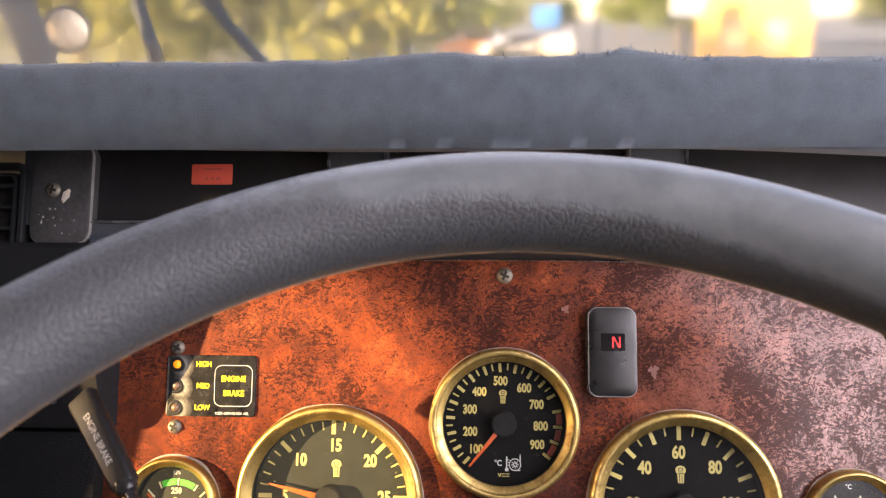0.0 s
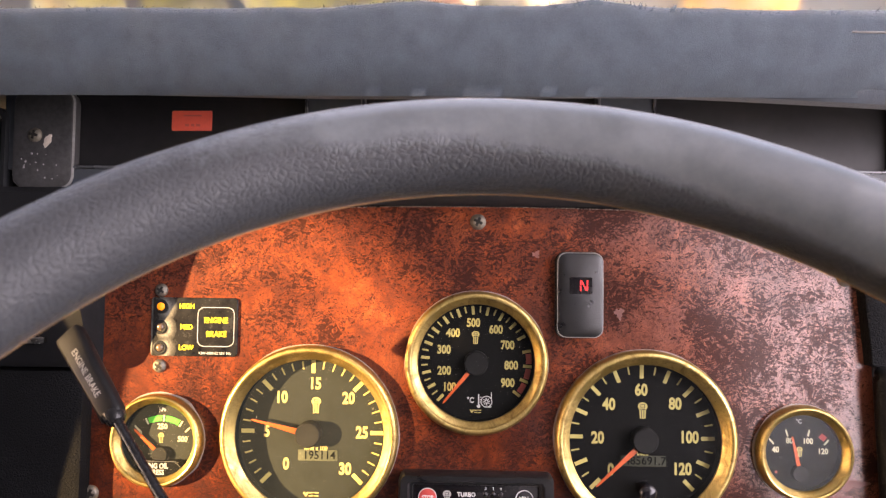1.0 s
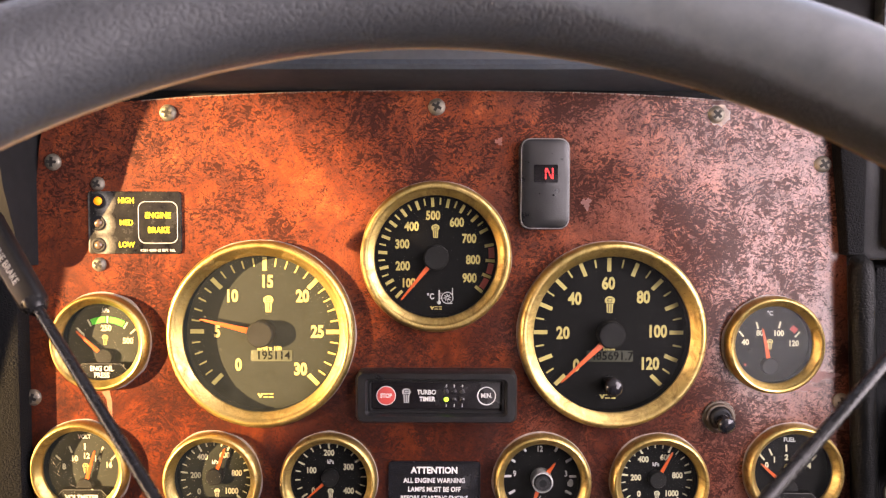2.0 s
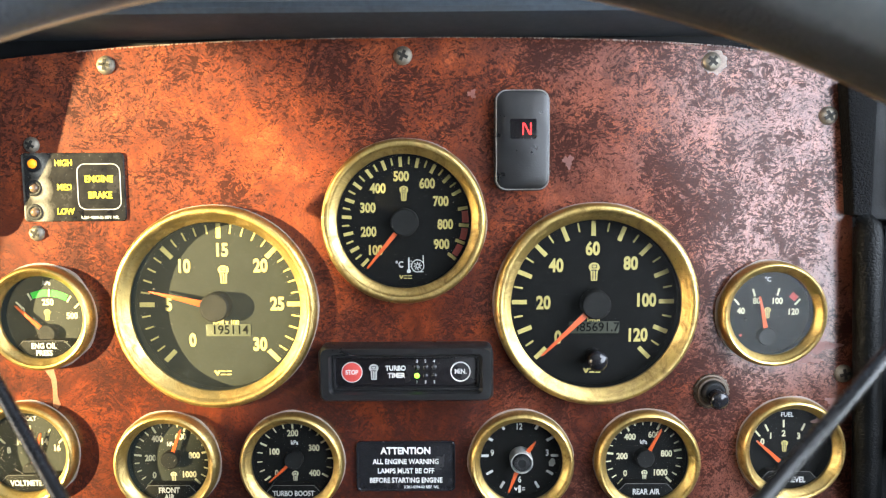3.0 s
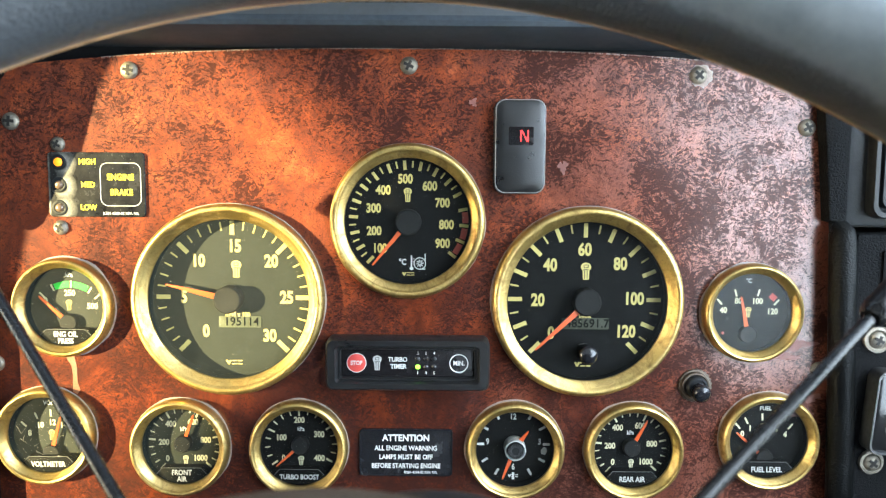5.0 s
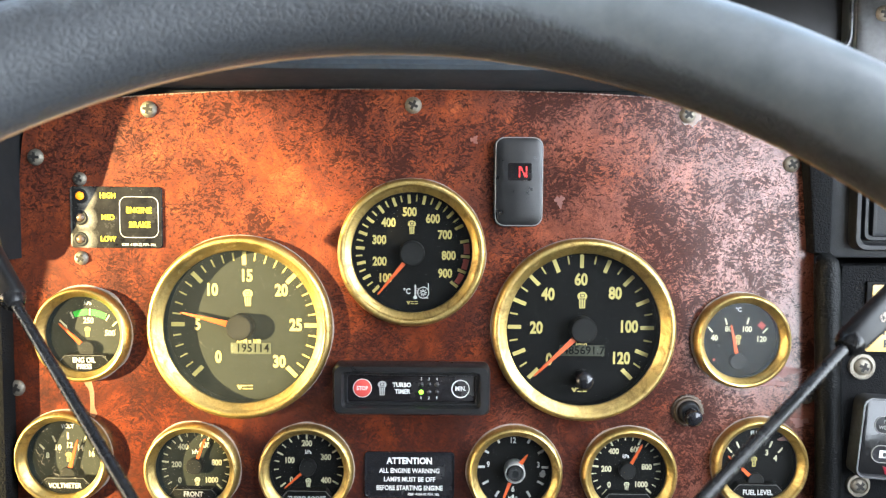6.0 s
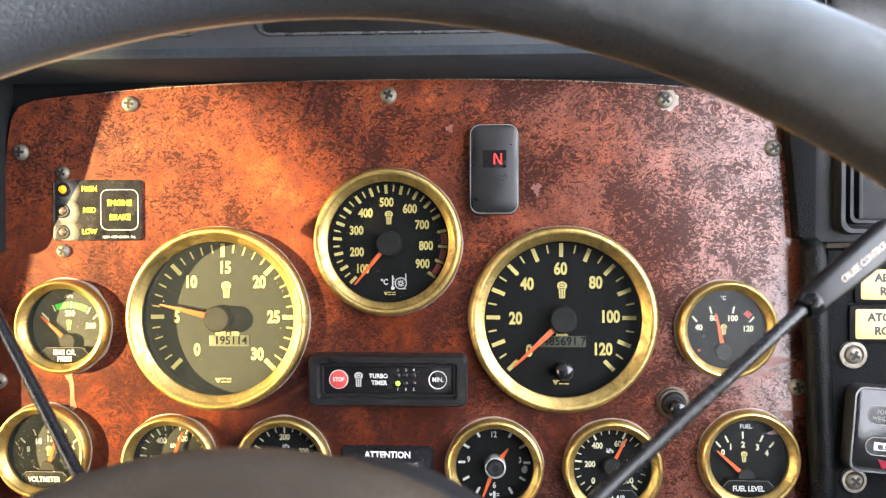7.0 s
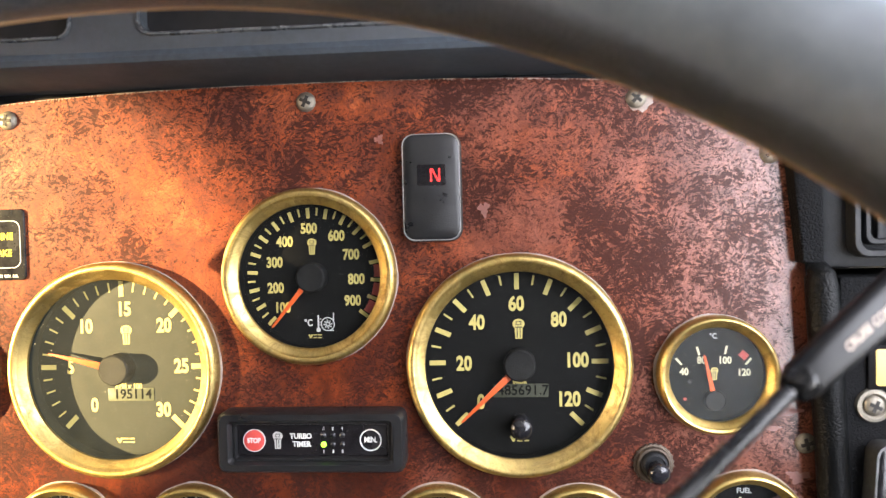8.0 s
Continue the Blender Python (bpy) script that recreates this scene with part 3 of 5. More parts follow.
def build_panel():
    right = [(182, 4), (205, 0.5), (222, -4), (234, -9.5), (240, -16), (242.5, -24), (244.8, -38), (249, -68), (251.4, -100), (255, -152), (258, -200), (261, -270)]
    left = [(-265, -270), (-261, -184), (-255, -108), (-246, -49), (-243.5, -24), (-241, -11), (-236, -4), (-226, 0), (-205, 2.4), (-182, 4.4)]
    top = [(-150, 7.2), (-95, 9.6), (-40, 10.4), (20, 10.4), (80, 9.8), (115, 9.0), (150, 7.0)]
    bm = bmesh.new()

    def loop(pts):
        vs = [bm.verts.new((x / 1000, 0, z / 1000)) for x, z in pts]
        return [bm.edges.new((vs[k], vs[(k + 1) % len(vs)])) for k in range(len(vs))]

    edges = loop(left + top + right)
    for x, z, r, d in GAUGES.values():
        edges += loop([polar(x, z, d + 2.0, 360 * k / 40) for k in range(40)])
    bmesh.ops.triangle_fill(bm, use_beauty=True, use_dissolve=False, edges=edges)
    out = bmesh.ops.extrude_face_region(bm, geom=bm.faces[:])
    for v in out["geom"]:
        if isinstance(v, bmesh.types.BMVert):
            v.co.y += 0.003
    bmesh.ops.recalc_face_normals(bm, faces=bm.faces)
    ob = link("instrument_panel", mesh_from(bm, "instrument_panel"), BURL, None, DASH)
    tagged(ob, "worn reddish burl wood instrument panel with dark flecks", "instrument panel")
    for k, (x, z) in enumerate([(-164, -3), (0, 0.8), (169.5, -3.6), (234.6, -33.5), (249.6, -179), (-235, -33), (-250.5, -178.8)]):
        screw(ob, x, 0, z, 5.2, 0, 17 * k + 8)
    # pale dried runs and stains below the gauges
    stain = surface("dried_residue", (0.21, 0.085, 0.042), 0.7, 0, 0.35, 250)
    bm = outline_box([(-208, -175), (-203, -174), (-201.5, -181), (-201.6, -190), (-200, -195), (-202, -197.5), (-204.5, -196), (-204.2, -186), (-204.8, -180)], -0.25, 0.2, 0.1)
    part("dried_drip", bm, stain, ob)
    # pale ring left round a screw, and dust along the top edge
    pale = surface("pale_dust", (0.27, 0.215, 0.185), 0.8, 0, 0.3, 300)
    dust = random.Random(21)
    part("pale_ring", outline_box([polar(171.4, -3.9, 6.5 + 0.7 * math.sin(2.3 * k) + dust.uniform(-0.2, 0.2), 20 * k) for k in range(18)], -0.2, 0.2, 0.1), pale, ob)
    for x, z, r, d in GAUGES.values():
        n = 60
        outer = [polar(x, z, r + 0.35 + 1.3 * max(0.0, noise.noise((x * 0.1 + 2.2 * math.cos(6.283 * k / n), z * 0.1 + 2.2 * math.sin(6.283 * k / n), 3.0)) + 0.15), 360 * k / n) for k in range(n)]
        part("dust_ring", frame_ring(outer, [polar(x, z, r - 1.0, 360 * k / n) for k in range(n)], -0.12, 0.1, 0.05), pale, ob)
    bm = bmesh.new()
    for k in range(900):
        x = dust.uniform(-180, 200)
        z = 10.6 - 6.4 * (abs(x) / 182) ** 2.4 if x < 182 else 4 - (x - 182) * 0.15
        w, tall = dust.uniform(0.08, 0.28), dust.uniform(0.15, 0.9)
        vs = [bm.verts.new(v) for v in ((x / 1000 - w / 1000, -0.0001, z / 1000 + 0.0003), (x / 1000 + dust.uniform(-0.4, 0.4) / 1000, -0.0002, (z - tall) / 1000), (x / 1000 + w / 1000, -0.0001, z / 1000 + 0.0003))]
        bm.faces.new(vs)
    tagged(part("dust_fringe", bm, pale, ob), kind="stuff")
    worn = surface("worn_lacquer", (0.17, 0.068, 0.054), 0.42, 0, 0.3, 120, 0.2, 900)
    rng = random.Random(4)
    for x, z, w, h in ((236, -163, 13, 5), (229, -171, 10, 3.2), (246, -196, 7, 4), (91.5, -57.5, 3.6, 4.6), (38, -20, 3.0, 3.0), (241, -206, 9, 4)):
        u, v = rng.uniform(0, 6.28), rng.uniform(0, 6.28)
        pts = [(x + w * math.cos(a) * q, z + h * math.sin(a) * q) for a, q in ((a, 0.72 + 0.22 * math.sin(3 * a + u) + 0.13 * math.sin(7 * a + v)) for a in (2 * math.pi * k / 40 for k in range(40)))]
        part("worn_patch", outline_box(pts, -0.06, 0.2), worn, ob)
    return ob


panel = build_panel()


def specks(parent, places, y, rng):
    """Pale grains of dust lying on a face at y."""
    bm = bmesh.new()
    for x, z in places:
        r, n = rng.uniform(0.06, 0.20) * (2.0 if rng.random() < 0.08 else 1.0), rng.choice((3, 4, 5))
        a0 = rng.uniform(0, 360)
        ring = [polar(x, z, r * rng.uniform(0.6, 1.3), a0 + 360 * k / n) for k in range(n)]
        bm.faces.new([bm.verts.new((px / 1000, y / 1000, pz / 1000)) for px, pz in ring])
    bmesh.ops.recalc_face_normals(bm, faces=bm.faces)
    tagged(part("dust", bm, DUST, parent), kind="stuff")


DUST = surface("pale_dust_grain", (0.45, 0.42, 0.34), 0.9, 0, 0.3, 400)


def dial_base(kind, label):
    x, z, r, d = GAUGES[kind]
    g = thing(kind, label, "gauge" if kind != "clock" else "clock", x, 0, z, group="brass gauges in the panel")
    w = r - d
    prof = [(r - 0.5, -0.05), (r, -1), (r, -5.0), (r - 0.07 * w, -7.0), (r - 0.18 * w, -8.2), (r - 0.32 * w, -8.6), (r - 0.48 * w, -8.1), (r - 0.56 * w, -6.9), (r - 0.62 * w, -6.6), (r - 0.92 * w, -4.2), (d + 0.2, -3.6), (d + 0.2, -2.0)]
    part("bezel", lathe(prof, 72), BRASS, g)
    low = DEEP if kind in ("tachometer", "speedometer", "pyrometer", "clock") else LOW
    part("dial", lathe([(0, low), (d + 0.8, low), (d + 0.8, -2.7), (d + 1.6, -2.7), (d + 1.6, low + 2), (0, low + 2)], 64), DIAL_OLIVE if kind in SUNLIT else DIAL, g)
    pane = part("glass", lathe([(0, -3.2), (d + 0.15, -3.2)], 48), GLASS_DUSTY if kind in SUNLIT else GLASS_HAZY if kind == "temperature_gauge" else GLASS, g)
    pane.visible_shadow = False
    rng = random.Random(kind)
    if kind in SUNLIT or kind in ("temperature_gauge", "pyrometer"):
        specks(g, [polar(0, 0, (d - 1) * math.sqrt(rng.random()), rng.uniform(0, 360)) for _ in range(90 if kind in SUNLIT else 30)], -3.3, rng)
    return g, d


def needle(g, cx, cz, a, length, back, w0, w1, y=0.6):
    """A tapered pointer from its hub outwards at angle a."""
    c, s = math.cos(radians(a)), math.sin(radians(a))
    pts = [(cx + c * u - s * v, cz + s * u + c * v) for u, v in ((back, -w0 / 2), (length, -w1 / 2), (length + w1, 0), (length, w1 / 2), (back, w0 / 2))]
    part("pointer", outline_box(pts, y, y + 0.8, 0.15), NEEDLE, g)


def hub(g, cx, cz, r, y0=-1.5, low=DEEP):
    part("hub_cap", lathe([(0, y0), (r * 0.9, y0), (r, y0 + 0.8), (r, low - 0.2)], 32, cx, cz), HUB, g)


def marks(g, cx, cz, rows, material, y=DEEP, name="scale_mark"):
    """Scale marks: rows of (angle, outer radius, length, width)."""
    for a, ro, ln, w in rows:
        key = ("mark", ln, w, material.name)
        if key not in TEXTS:
            TEXTS[key] = mesh_from(strokes([(0, 0, ln, w, 0)], 0), "mark")
        x, z = polar(cx, cz, ro - ln / 2, a)
        link(name, TEXTS[key], material, g, pose(x / 1000, y / 1000, z / 1000, 0, -a, 0))


def brand_bars(g, z, w, material):
    """An unlettered maker's mark."""
    part("maker_mark", strokes([(-w * 0.36, z, w * 0.28, w * 0.10, -60), (-w * 0.26, z, w * 0.28, w * 0.10, 60), (0, z + w * 0.09, w * 0.26, w * 0.06, 0), (0, z - w * 0.09, w * 0.26, w * 0.06, 0), (w * 0.32, z + w * 0.09, w * 0.26, w * 0.06, 0), (w * 0.32, z - w * 0.09, w * 0.26, w * 0.06, 0)], DEEP), material, g)


def lcd(g, x, z, w, h, text, material, ink):
    s = part("odometer_display", outline_box(rounded(w, h, 0.6, x, z, 2), DEEP - 0.3, DEEP, 0.1), material, g)
    letter(s, text, x + w * 0.04, DEEP - 0.3, z, h * 1.05, ink, 0.01, 0.98)


def build_tachometer():
    g, d = dial_base("tachometer", "large brass-rimmed tachometer with olive-lit black dial")
    at = lambda v: 225 - 9 * v  # noqa: E731
    marks(g, 0, 0, [(at(v), d - 1.2, 8.6, 2.7) for v in range(0, 31, 5)], CREAM)
    marks(g, 0, 0, [(at(v), d - 1.6, 5.2, 0.95) for v in range(31) if v % 5], CREAM, name="minor_mark")
    for v in range(0, 31, 5):
        x, z = polar(0, 0, 31.5 if v else 28, at(v) if v not in (0, 30) else at(v) + (-4 if v else 4))
        letter(g, str(v), x + 1.4, DEEP, z - 0.2, 10.5, CREAM, 0.036, 0.78, name="numeral")
    emblem(g, 2.2, DEEP, 17.5, 10.5, CREAM)
    letter(g, "RPM x 100", 2.6, DEEP, -10.8, 4.3, CREAM, 0.03, 0.8)
    lcd(g, 4.0, -15.2, 26, 7.0, "195114", LCD, LCD_INK)
    brand_bars(g, -40.5, 11, CREAM)
    needle(g, -1.2, -0.5, 166.5, 38, 5, 4.0, 1.0)
    hub(g, -1.4, -0.6, 8.3, -2.0)


def build_speedometer():
    g, d = dial_base("speedometer", "large brass-rimmed speedometer reading zero")
    at = lambda v: 225 - 2.25 * v  # noqa: E731
    marks(g, 0, 0, [(at(v), d - 1.2, 8.6, 2.5) for v in range(0, 121, 10)], CREAM)
    marks(g, 0, 0, [(at(v), d - 1.6, 5.2, 1.0) for v in range(5, 121, 10)], CREAM, name="minor_mark")
    for v, (x, z) in zip(range(0, 121, 20), ((-19.9, -21.2), (-28.4, -0.8), (-21.2, 20.8), (-0.4, 30.4), (21.5, 21.8), (30.4, 0.4), (25.8, -20.0))):
        letter(g, str(v), x, DEEP, z, 10.5, CREAM, 0.036, 0.78, name="numeral")
    emblem(g, 0.6, DEEP, 17.5, 10.5, CREAM)
    letter(g, "km/h", 0.6, DEEP, -11.0, 4.3, CREAM, 0.03, 0.85)
    lcd(g, 1.0, -15.0, 29, 7.0, "485691.7", LCD_DARK, LCD_INK)
    brand_bars(g, -40.5, 11, CREAM)
    part("trip_knob", lathe([(4.6, DEEP), (4.8, -2.5), (5.8, -5.0), (5.9, -7.4), (4.6, -9.4), (2.4, -10.3), (0, -10.6)], 28, 0.6, -31.6), GLOSS_BLACK, g)
    needle(g, 1.2, -0.6, 223.5, 42.5, 5, 3.8, 1.1)
    hub(g, 0.6, -0.6, 8.3, -2.0)


def build_pyrometer():
    g, d = dial_base("pyrometer", "brass-rimmed exhaust temperature gauge with black dial")
    at = lambda v: 94 - 0.33 * (v - 500)  # noqa: E731
    marks(g, 0, 0, [(at(v), d - 1.2, 5.6, 1.9) for v in range(100, 701, 50)], CREAM)
    marks(g, 0, 0, [(at(v), d - 1.2, 4.2, 1.0) for v in range(125, 701, 50)], CREAM, name="minor_mark")
    marks(g, 0, 0, [(at(v), d - 0.9, 5.6, 1.9) for v in range(750, 901, 50)], CREAM, name="upper_mark")
    part("red_zone", strokes([(*polar(0, 0, d - 2.9, at(v)), 3.6, 3.1, at(v)) for v in (766, 775, 784, 816, 825, 834, 866, 875, 884)], DEEP), DARK_RED, g)
    for v, (x, z) in zip(range(100, 901, 100), ((-17.4, -17.2), (-20.9, -6.6), (-21.2, 7.1), (-15.3, 18.1), (-2.0, 24.9), (12.8, 20.7), (20.5, 10.6), (23.0, -2.6), (20.8, -14.0))):
        letter(g, str(v), x, DEEP, z, 7.6, CREAM, 0.038, 0.78, name="numeral")
    emblem(g, -0.5, DEEP, 15.5, 8.5, CREAM)
    letter(g, "°C", -3.5, DEEP, -25.5, 5.0, WHITE_PRINT, 0.02, 0.85)
    # a thermometer beside a bladed wheel in its casing
    bm = strokes([(1.9, -25.0, 7.4, 0.8, 90), (3.1, -23.4, 1.2, 0.4, 0), (3.1, -25.0, 1.2, 0.4, 0), (3.1, -26.6, 1.2, 0.4, 0), (10.2, -22.4, 4.6, 0.55, 90), (8.6, -29.6, 3.4, 0.55, 0)], DEEP)
    for k in range(24):
        strokes([(*polar(7.0, -26.2, 3.5, 15 * k), 1.0, 0.5, 15 * k + 90)], DEEP, bm)
    for k in range(8):
        strokes([(*polar(7.0, -26.2, 1.5, 45 * k), 1.9, 0.5, 45 * k + 25)], DEEP, bm)
    outline_box([polar(1.9, -29.2, 1.2, 30 * k) for k in range(12)], DEEP - 0.15, DEEP, 0, bm)
    part("turbine_symbol", bm, WHITE_PRINT, g)
    brand_bars(g, -32.6, 8, CREAM)
    needle(g, 0, -0.8, 230.5, 33, 5, 2.8, 1.1)
    hub(g, 0, -0.8, 7.8, -1.2)


def plate(g, lines, size=4.6):
    """The small raised name plate at the foot of a dial."""
    s = part("name_plate", outline_box([(-12.0, -13.4), (-15.6, -17.4), (-13.2, -19.4), (-10.0, -21.2), (-5, -22.9), (0, -23.4), (5, -22.9), (10.0, -21.2), (13.2, -19.4), (15.6, -17.4), (12.0, -13.4)], -2.2, LOW, 0.5), PLATE_BLACK, g)
    edge = [(-15.4, -17.4), (-11.9, -13.6), (11.9, -13.6), (15.4, -17.4)]
    bars = [((a + c) / 2, (b + d) / 2, math.hypot(c - a, d - b), 0.28, math.degrees(math.atan2(d - b, c - a))) for (a, b), (c, d) in zip(edge, edge[1:])]
    part("plate_edge", strokes(bars, -2.2, None, 0.08), GREY_PRINT, s)
    for k, t in enumerate(lines):
        z = -18.6 if len(lines) == 1 else -16.7 - 4.1 * k
        letter(s, t, 0, -2.2, z, size, PLATE_WHITE, 0.022, 0.82)


def build_air(kind, label, lines, value):
    g, d = dial_base(kind, label)
    at = lambda v: 228 - 0.271 * v  # noqa: E731
    marks(g, 0, 0, [(at(v), d - 1.3, 4.4, 1.15) for v in range(0, 1001, 200)], PALE_CREAM, LOW)
    marks(g, 0, 0, [(at(v), d - 1.3, 3.0, 0.7) for v in range(0, 1001, 50) if v % 200], PALE_CREAM, LOW, "minor_mark")
    for v, (x, z) in {0: (-10.7, -10.1), 200: (-12.7, 0.3), 400: (-8.2, 11.9), 600: (5.6, 13.2), 800: (13.2, 1.8), 1000: (9.7, -9.7)}.items():
        letter(g, str(v), x, LOW, z, 5.1, PALE_CREAM, 0.035, 0.86, name="numeral")
    letter(g, "kPa", -0.3, LOW, 8.8, 3.6, WHITE_PRINT, 0.02, 0.85)
    emblem(g, 0.6, LOW, -11.0, 6.0, PALE_CREAM)
    plate(g, lines)
    needle(g, 0, 0.4, at(value), 18.5, 3, 2.4, 1.2)
    hub(g, 0, 0.4, 5.3, -0.8, LOW)


def build_boost():
    g, d = dial_base("turbo_boost_gauge", "small brass-rimmed turbo boost gauge resting at zero")
    at = lambda v: 216 - 0.615 * v  # noqa: E731
    marks(g, 0, 0, [(at(v), d - 1.3, 4.2, 1.1) for v in range(0, 401, 100)], PALE_CREAM, LOW)
    marks(g, 0, 0, [(at(v), d - 1.3, 3.2, 0.7) for v in range(0, 401, 25) if v % 100], PALE_CREAM, LOW, "minor_mark")
    for v, (x, z) in {0: (-10.9, -8.9), 100: (-12.2, 4.1), 200: (-0.9, 15.3), 300: (11.3, 6.3), 400: (11.4, -8.9)}.items():
        letter(g, str(v), x, LOW, z, 5.2, PALE_CREAM, 0.035, 0.84, name="numeral")
    letter(g, "kPa", 0.0, LOW, 9.7, 3.6, WHITE_PRINT, 0.02, 0.85)
    emblem(g, 0.0, LOW, -10.6, 6.4, PALE_CREAM)
    plate(g, ["TURBO BOOST"], 4.3)
    needle(g, 0, 0.4, 222.5, 19.6, 4, 2.0, 0.7)
    hub(g, 0, 0.4, 5.3, -0.8, LOW)


def build_quarter(kind, label, pz, ticks, numerals, at, extra, lines, far=25.6):
    """A gauge whose pointer swings over an upper arc about a low hub."""
    g = dial_base(kind, label)[0]
    marks(g, 0, pz, [(a, far, 4.4, 1.05) for a in ticks], PALE_CREAM, LOW)
    for t, x, z in numerals:
        letter(g, t, x, LOW, z, 5.0, PALE_CREAM, 0.035, 0.88, name="numeral")
    if lines:
        plate(g, lines)
    extra(g, pz)
    needle(g, 0, pz, at, 23.0, 4.0, 2.6, 1.1, 1.4)
    hub(g, 0, pz, 5.3, 0.7, LOW)


def arc_band(g, pz, a0, a1, r0, r1, material, name):
    n = 14
    pts = [polar(0, pz, r1, a0 + (a1 - a0) * k / n) for k in range(n + 1)] + [polar(0, pz, r0, a1 + (a0 - a1) * k / n) for k in range(n + 1)]
    part(name, outline_box(pts, LOW - 0.08, LOW), material, g)


def oil_extra(g, pz):
    arc_band(g, pz, 112.5, 90, 21.4, 25.2, GREEN_PRINT, "green_band")
    arc_band(g, pz, 84, 61, 21.4, 25.2, GREEN_PRINT, "green_band")
    letter(g, "kPa", 0.2, LOW, 18.7, 3.6, WHITE_PRINT, 0.015, 0.9)
    emblem(g, -0.4, LOW, 0.3, 6.4, CREAM)


def temp_extra(g, pz):
    letter(g, "°C", 0.2, LOW, 18.4, 3.8, WHITE_PRINT, 0.015, 0.9)
    part("red_mark", strokes([(15.2, 8.5, 4.2, 3.6, -40)], LOW), RED_PRINT, g)
    emblem(g, 0.6, LOW, -0.8, 6.4, CREAM)
    for x, z, r in ((-11.8, -4.8, 1.1), (-14.4, -13.8, 0.9)):
        part("speck", lathe([(r, LOW), (r * 0.8, LOW - 0.4), (0, LOW - 0.5)], 12, x, z), DARK_RED if z < -10 else RECESS, g)


def volt_extra(g, pz):
    letter(g, "VOLT", -0.8, LOW, 18.0, 3.6, WHITE_PRINT, 0.015, 0.9)
    glass_scratches(g)
    emblem(g, -0.4, LOW, -2.0, 6.4, CREAM)


def glass_scratches(g):
    """Pale scratches and a scuffed patch on a gauge's pane."""
    rng = random.Random(77)
    bars = [(rng.uniform(-17, -4), rng.uniform(-12, 6), rng.uniform(1.5, 6.0), rng.uniform(0.05, 0.10), rng.choice((40, 52, 65, -30, 120)) + rng.uniform(-8, 8)) for _ in range(12)]
    part("scratches", strokes(bars, -3.22, None, 0.06), DUST, g)


def fuel_extra(g, pz):
    letter(g, "FUEL", 0.5, LOW, 18.0, 3.6, WHITE_PRINT, 0.015, 0.95)
    emblem(g, -0.4, LOW, -0.7, 6.6, CREAM)


def build_clock():
    g, d = dial_base("clock", "small brass-rimmed clock with orange pointers")
    marks(g, 0, 0, [(30 * k, d - 0.9, 4.4, 1.5) for k in range(12) if k not in (3,)], WHITE_PRINT, name="hour_mark")
    for t, x, z in (("12", -0.5, 17.5), ("3", 16.2, 1.5), ("6", 0, -14.7), ("9", -16.2, 1.5)):
        letter(g, t, x, DEEP, z, 5.2, WHITE_PRINT, 0.02, 0.8, name="numeral")
    brand_bars(g, -20.4, 7, WHITE_PRINT)
    part("faded_spot", outline_box([(19, -1.5), (17, -4), (17.4, -6.2), (19.6, -6.8), (21, -5), (20.6, -2.4)], DEEP - 0.1, DEEP), PALE_PRINT, g)
    needle(g, 0, -1.0, 53, 13.5, 4.0, 3.6, 1.0, 0.8)
    needle(g, 0, -1.0, 249, 19.5, 4.0, 2.8, 1.0, -0.2)
    part("collar", lathe([(6.6, DEEP), (6.6, -1.6), (6.3, -2.3), (5.8, -2.4), (5.5, -1.8), (5.5, 1.0)], 40, 0.4, -1.0), BRIGHT_STEEL, g)
    k = part("setting_knob", lathe([(4.9, 2.0), (4.9, -2.6), (4.5, -3.1), (0, -2.7)], 36, 0.4, -1.0), PLASTIC, g)
    part("knurling", strokes([(*polar(0.4, -1.0, 3.5, 15 * a), 2.2, 0.34, 15 * a) for a in range(24)], -2.95, None, 0.4), SWITCH_RIM, k)


build_tachometer()
build_speedometer()
build_pyrometer()
build_air("front_air_gauge", "small brass-rimmed front air pressure gauge in sunlight", ["FRONT", "AIR"], 585)
build_air("rear_air_gauge", "small brass-rimmed rear air pressure gauge with orange pointer", ["REAR AIR"], 614)
build_boost()
build_clock()
build_quarter("oil_pressure_gauge", "small brass-rimmed oil pressure gauge with green band", -10.3, [135, 115.5, 87, 57.5, 43], [("250", 0.3, 7.5), ("500", 13.9, -0.5), ("0", -14.4, 2.8)], 137, oil_extra, ["ENG OIL", "PRESS"])
build_quarter("temperature_gauge", "small brass-rimmed coolant temperature gauge with hazy glass", -14.2, [131, 106.5, 75.8, 48.2], [("40", -14.6, 0.2), ("80", -5.8, 6.0), ("100", 5.8, 5.9), ("120", 15.2, -0.4)], 102, temp_extra, [], 28.4)
build_quarter("voltmeter", "small dusty brass-rimmed voltmeter in sunlight", -13.0, [135, 113, 91.5, 66, 46], [("8", -14.0, -1.2), ("10", -7.3, 4.0), ("12", 0.2, 5.7), ("14", 7.1, 4.0), ("16", 14.3, 0.1)], 74, volt_extra, ["VOLTMETER"], 27.0)
build_quarter("fuel_gauge", "small brass-rimmed fuel gauge resting at empty", -12.5, [130, 116, 93, 66.5, 50], [("0", -13.3, 1.7), ("1", -8.6, 5.2), ("2", -1.1, 6.7), ("3", 7.6, 5.1), ("4", 13.2, 1.5)], 138, fuel_extra, ["FUEL LEVEL"], 27.4)


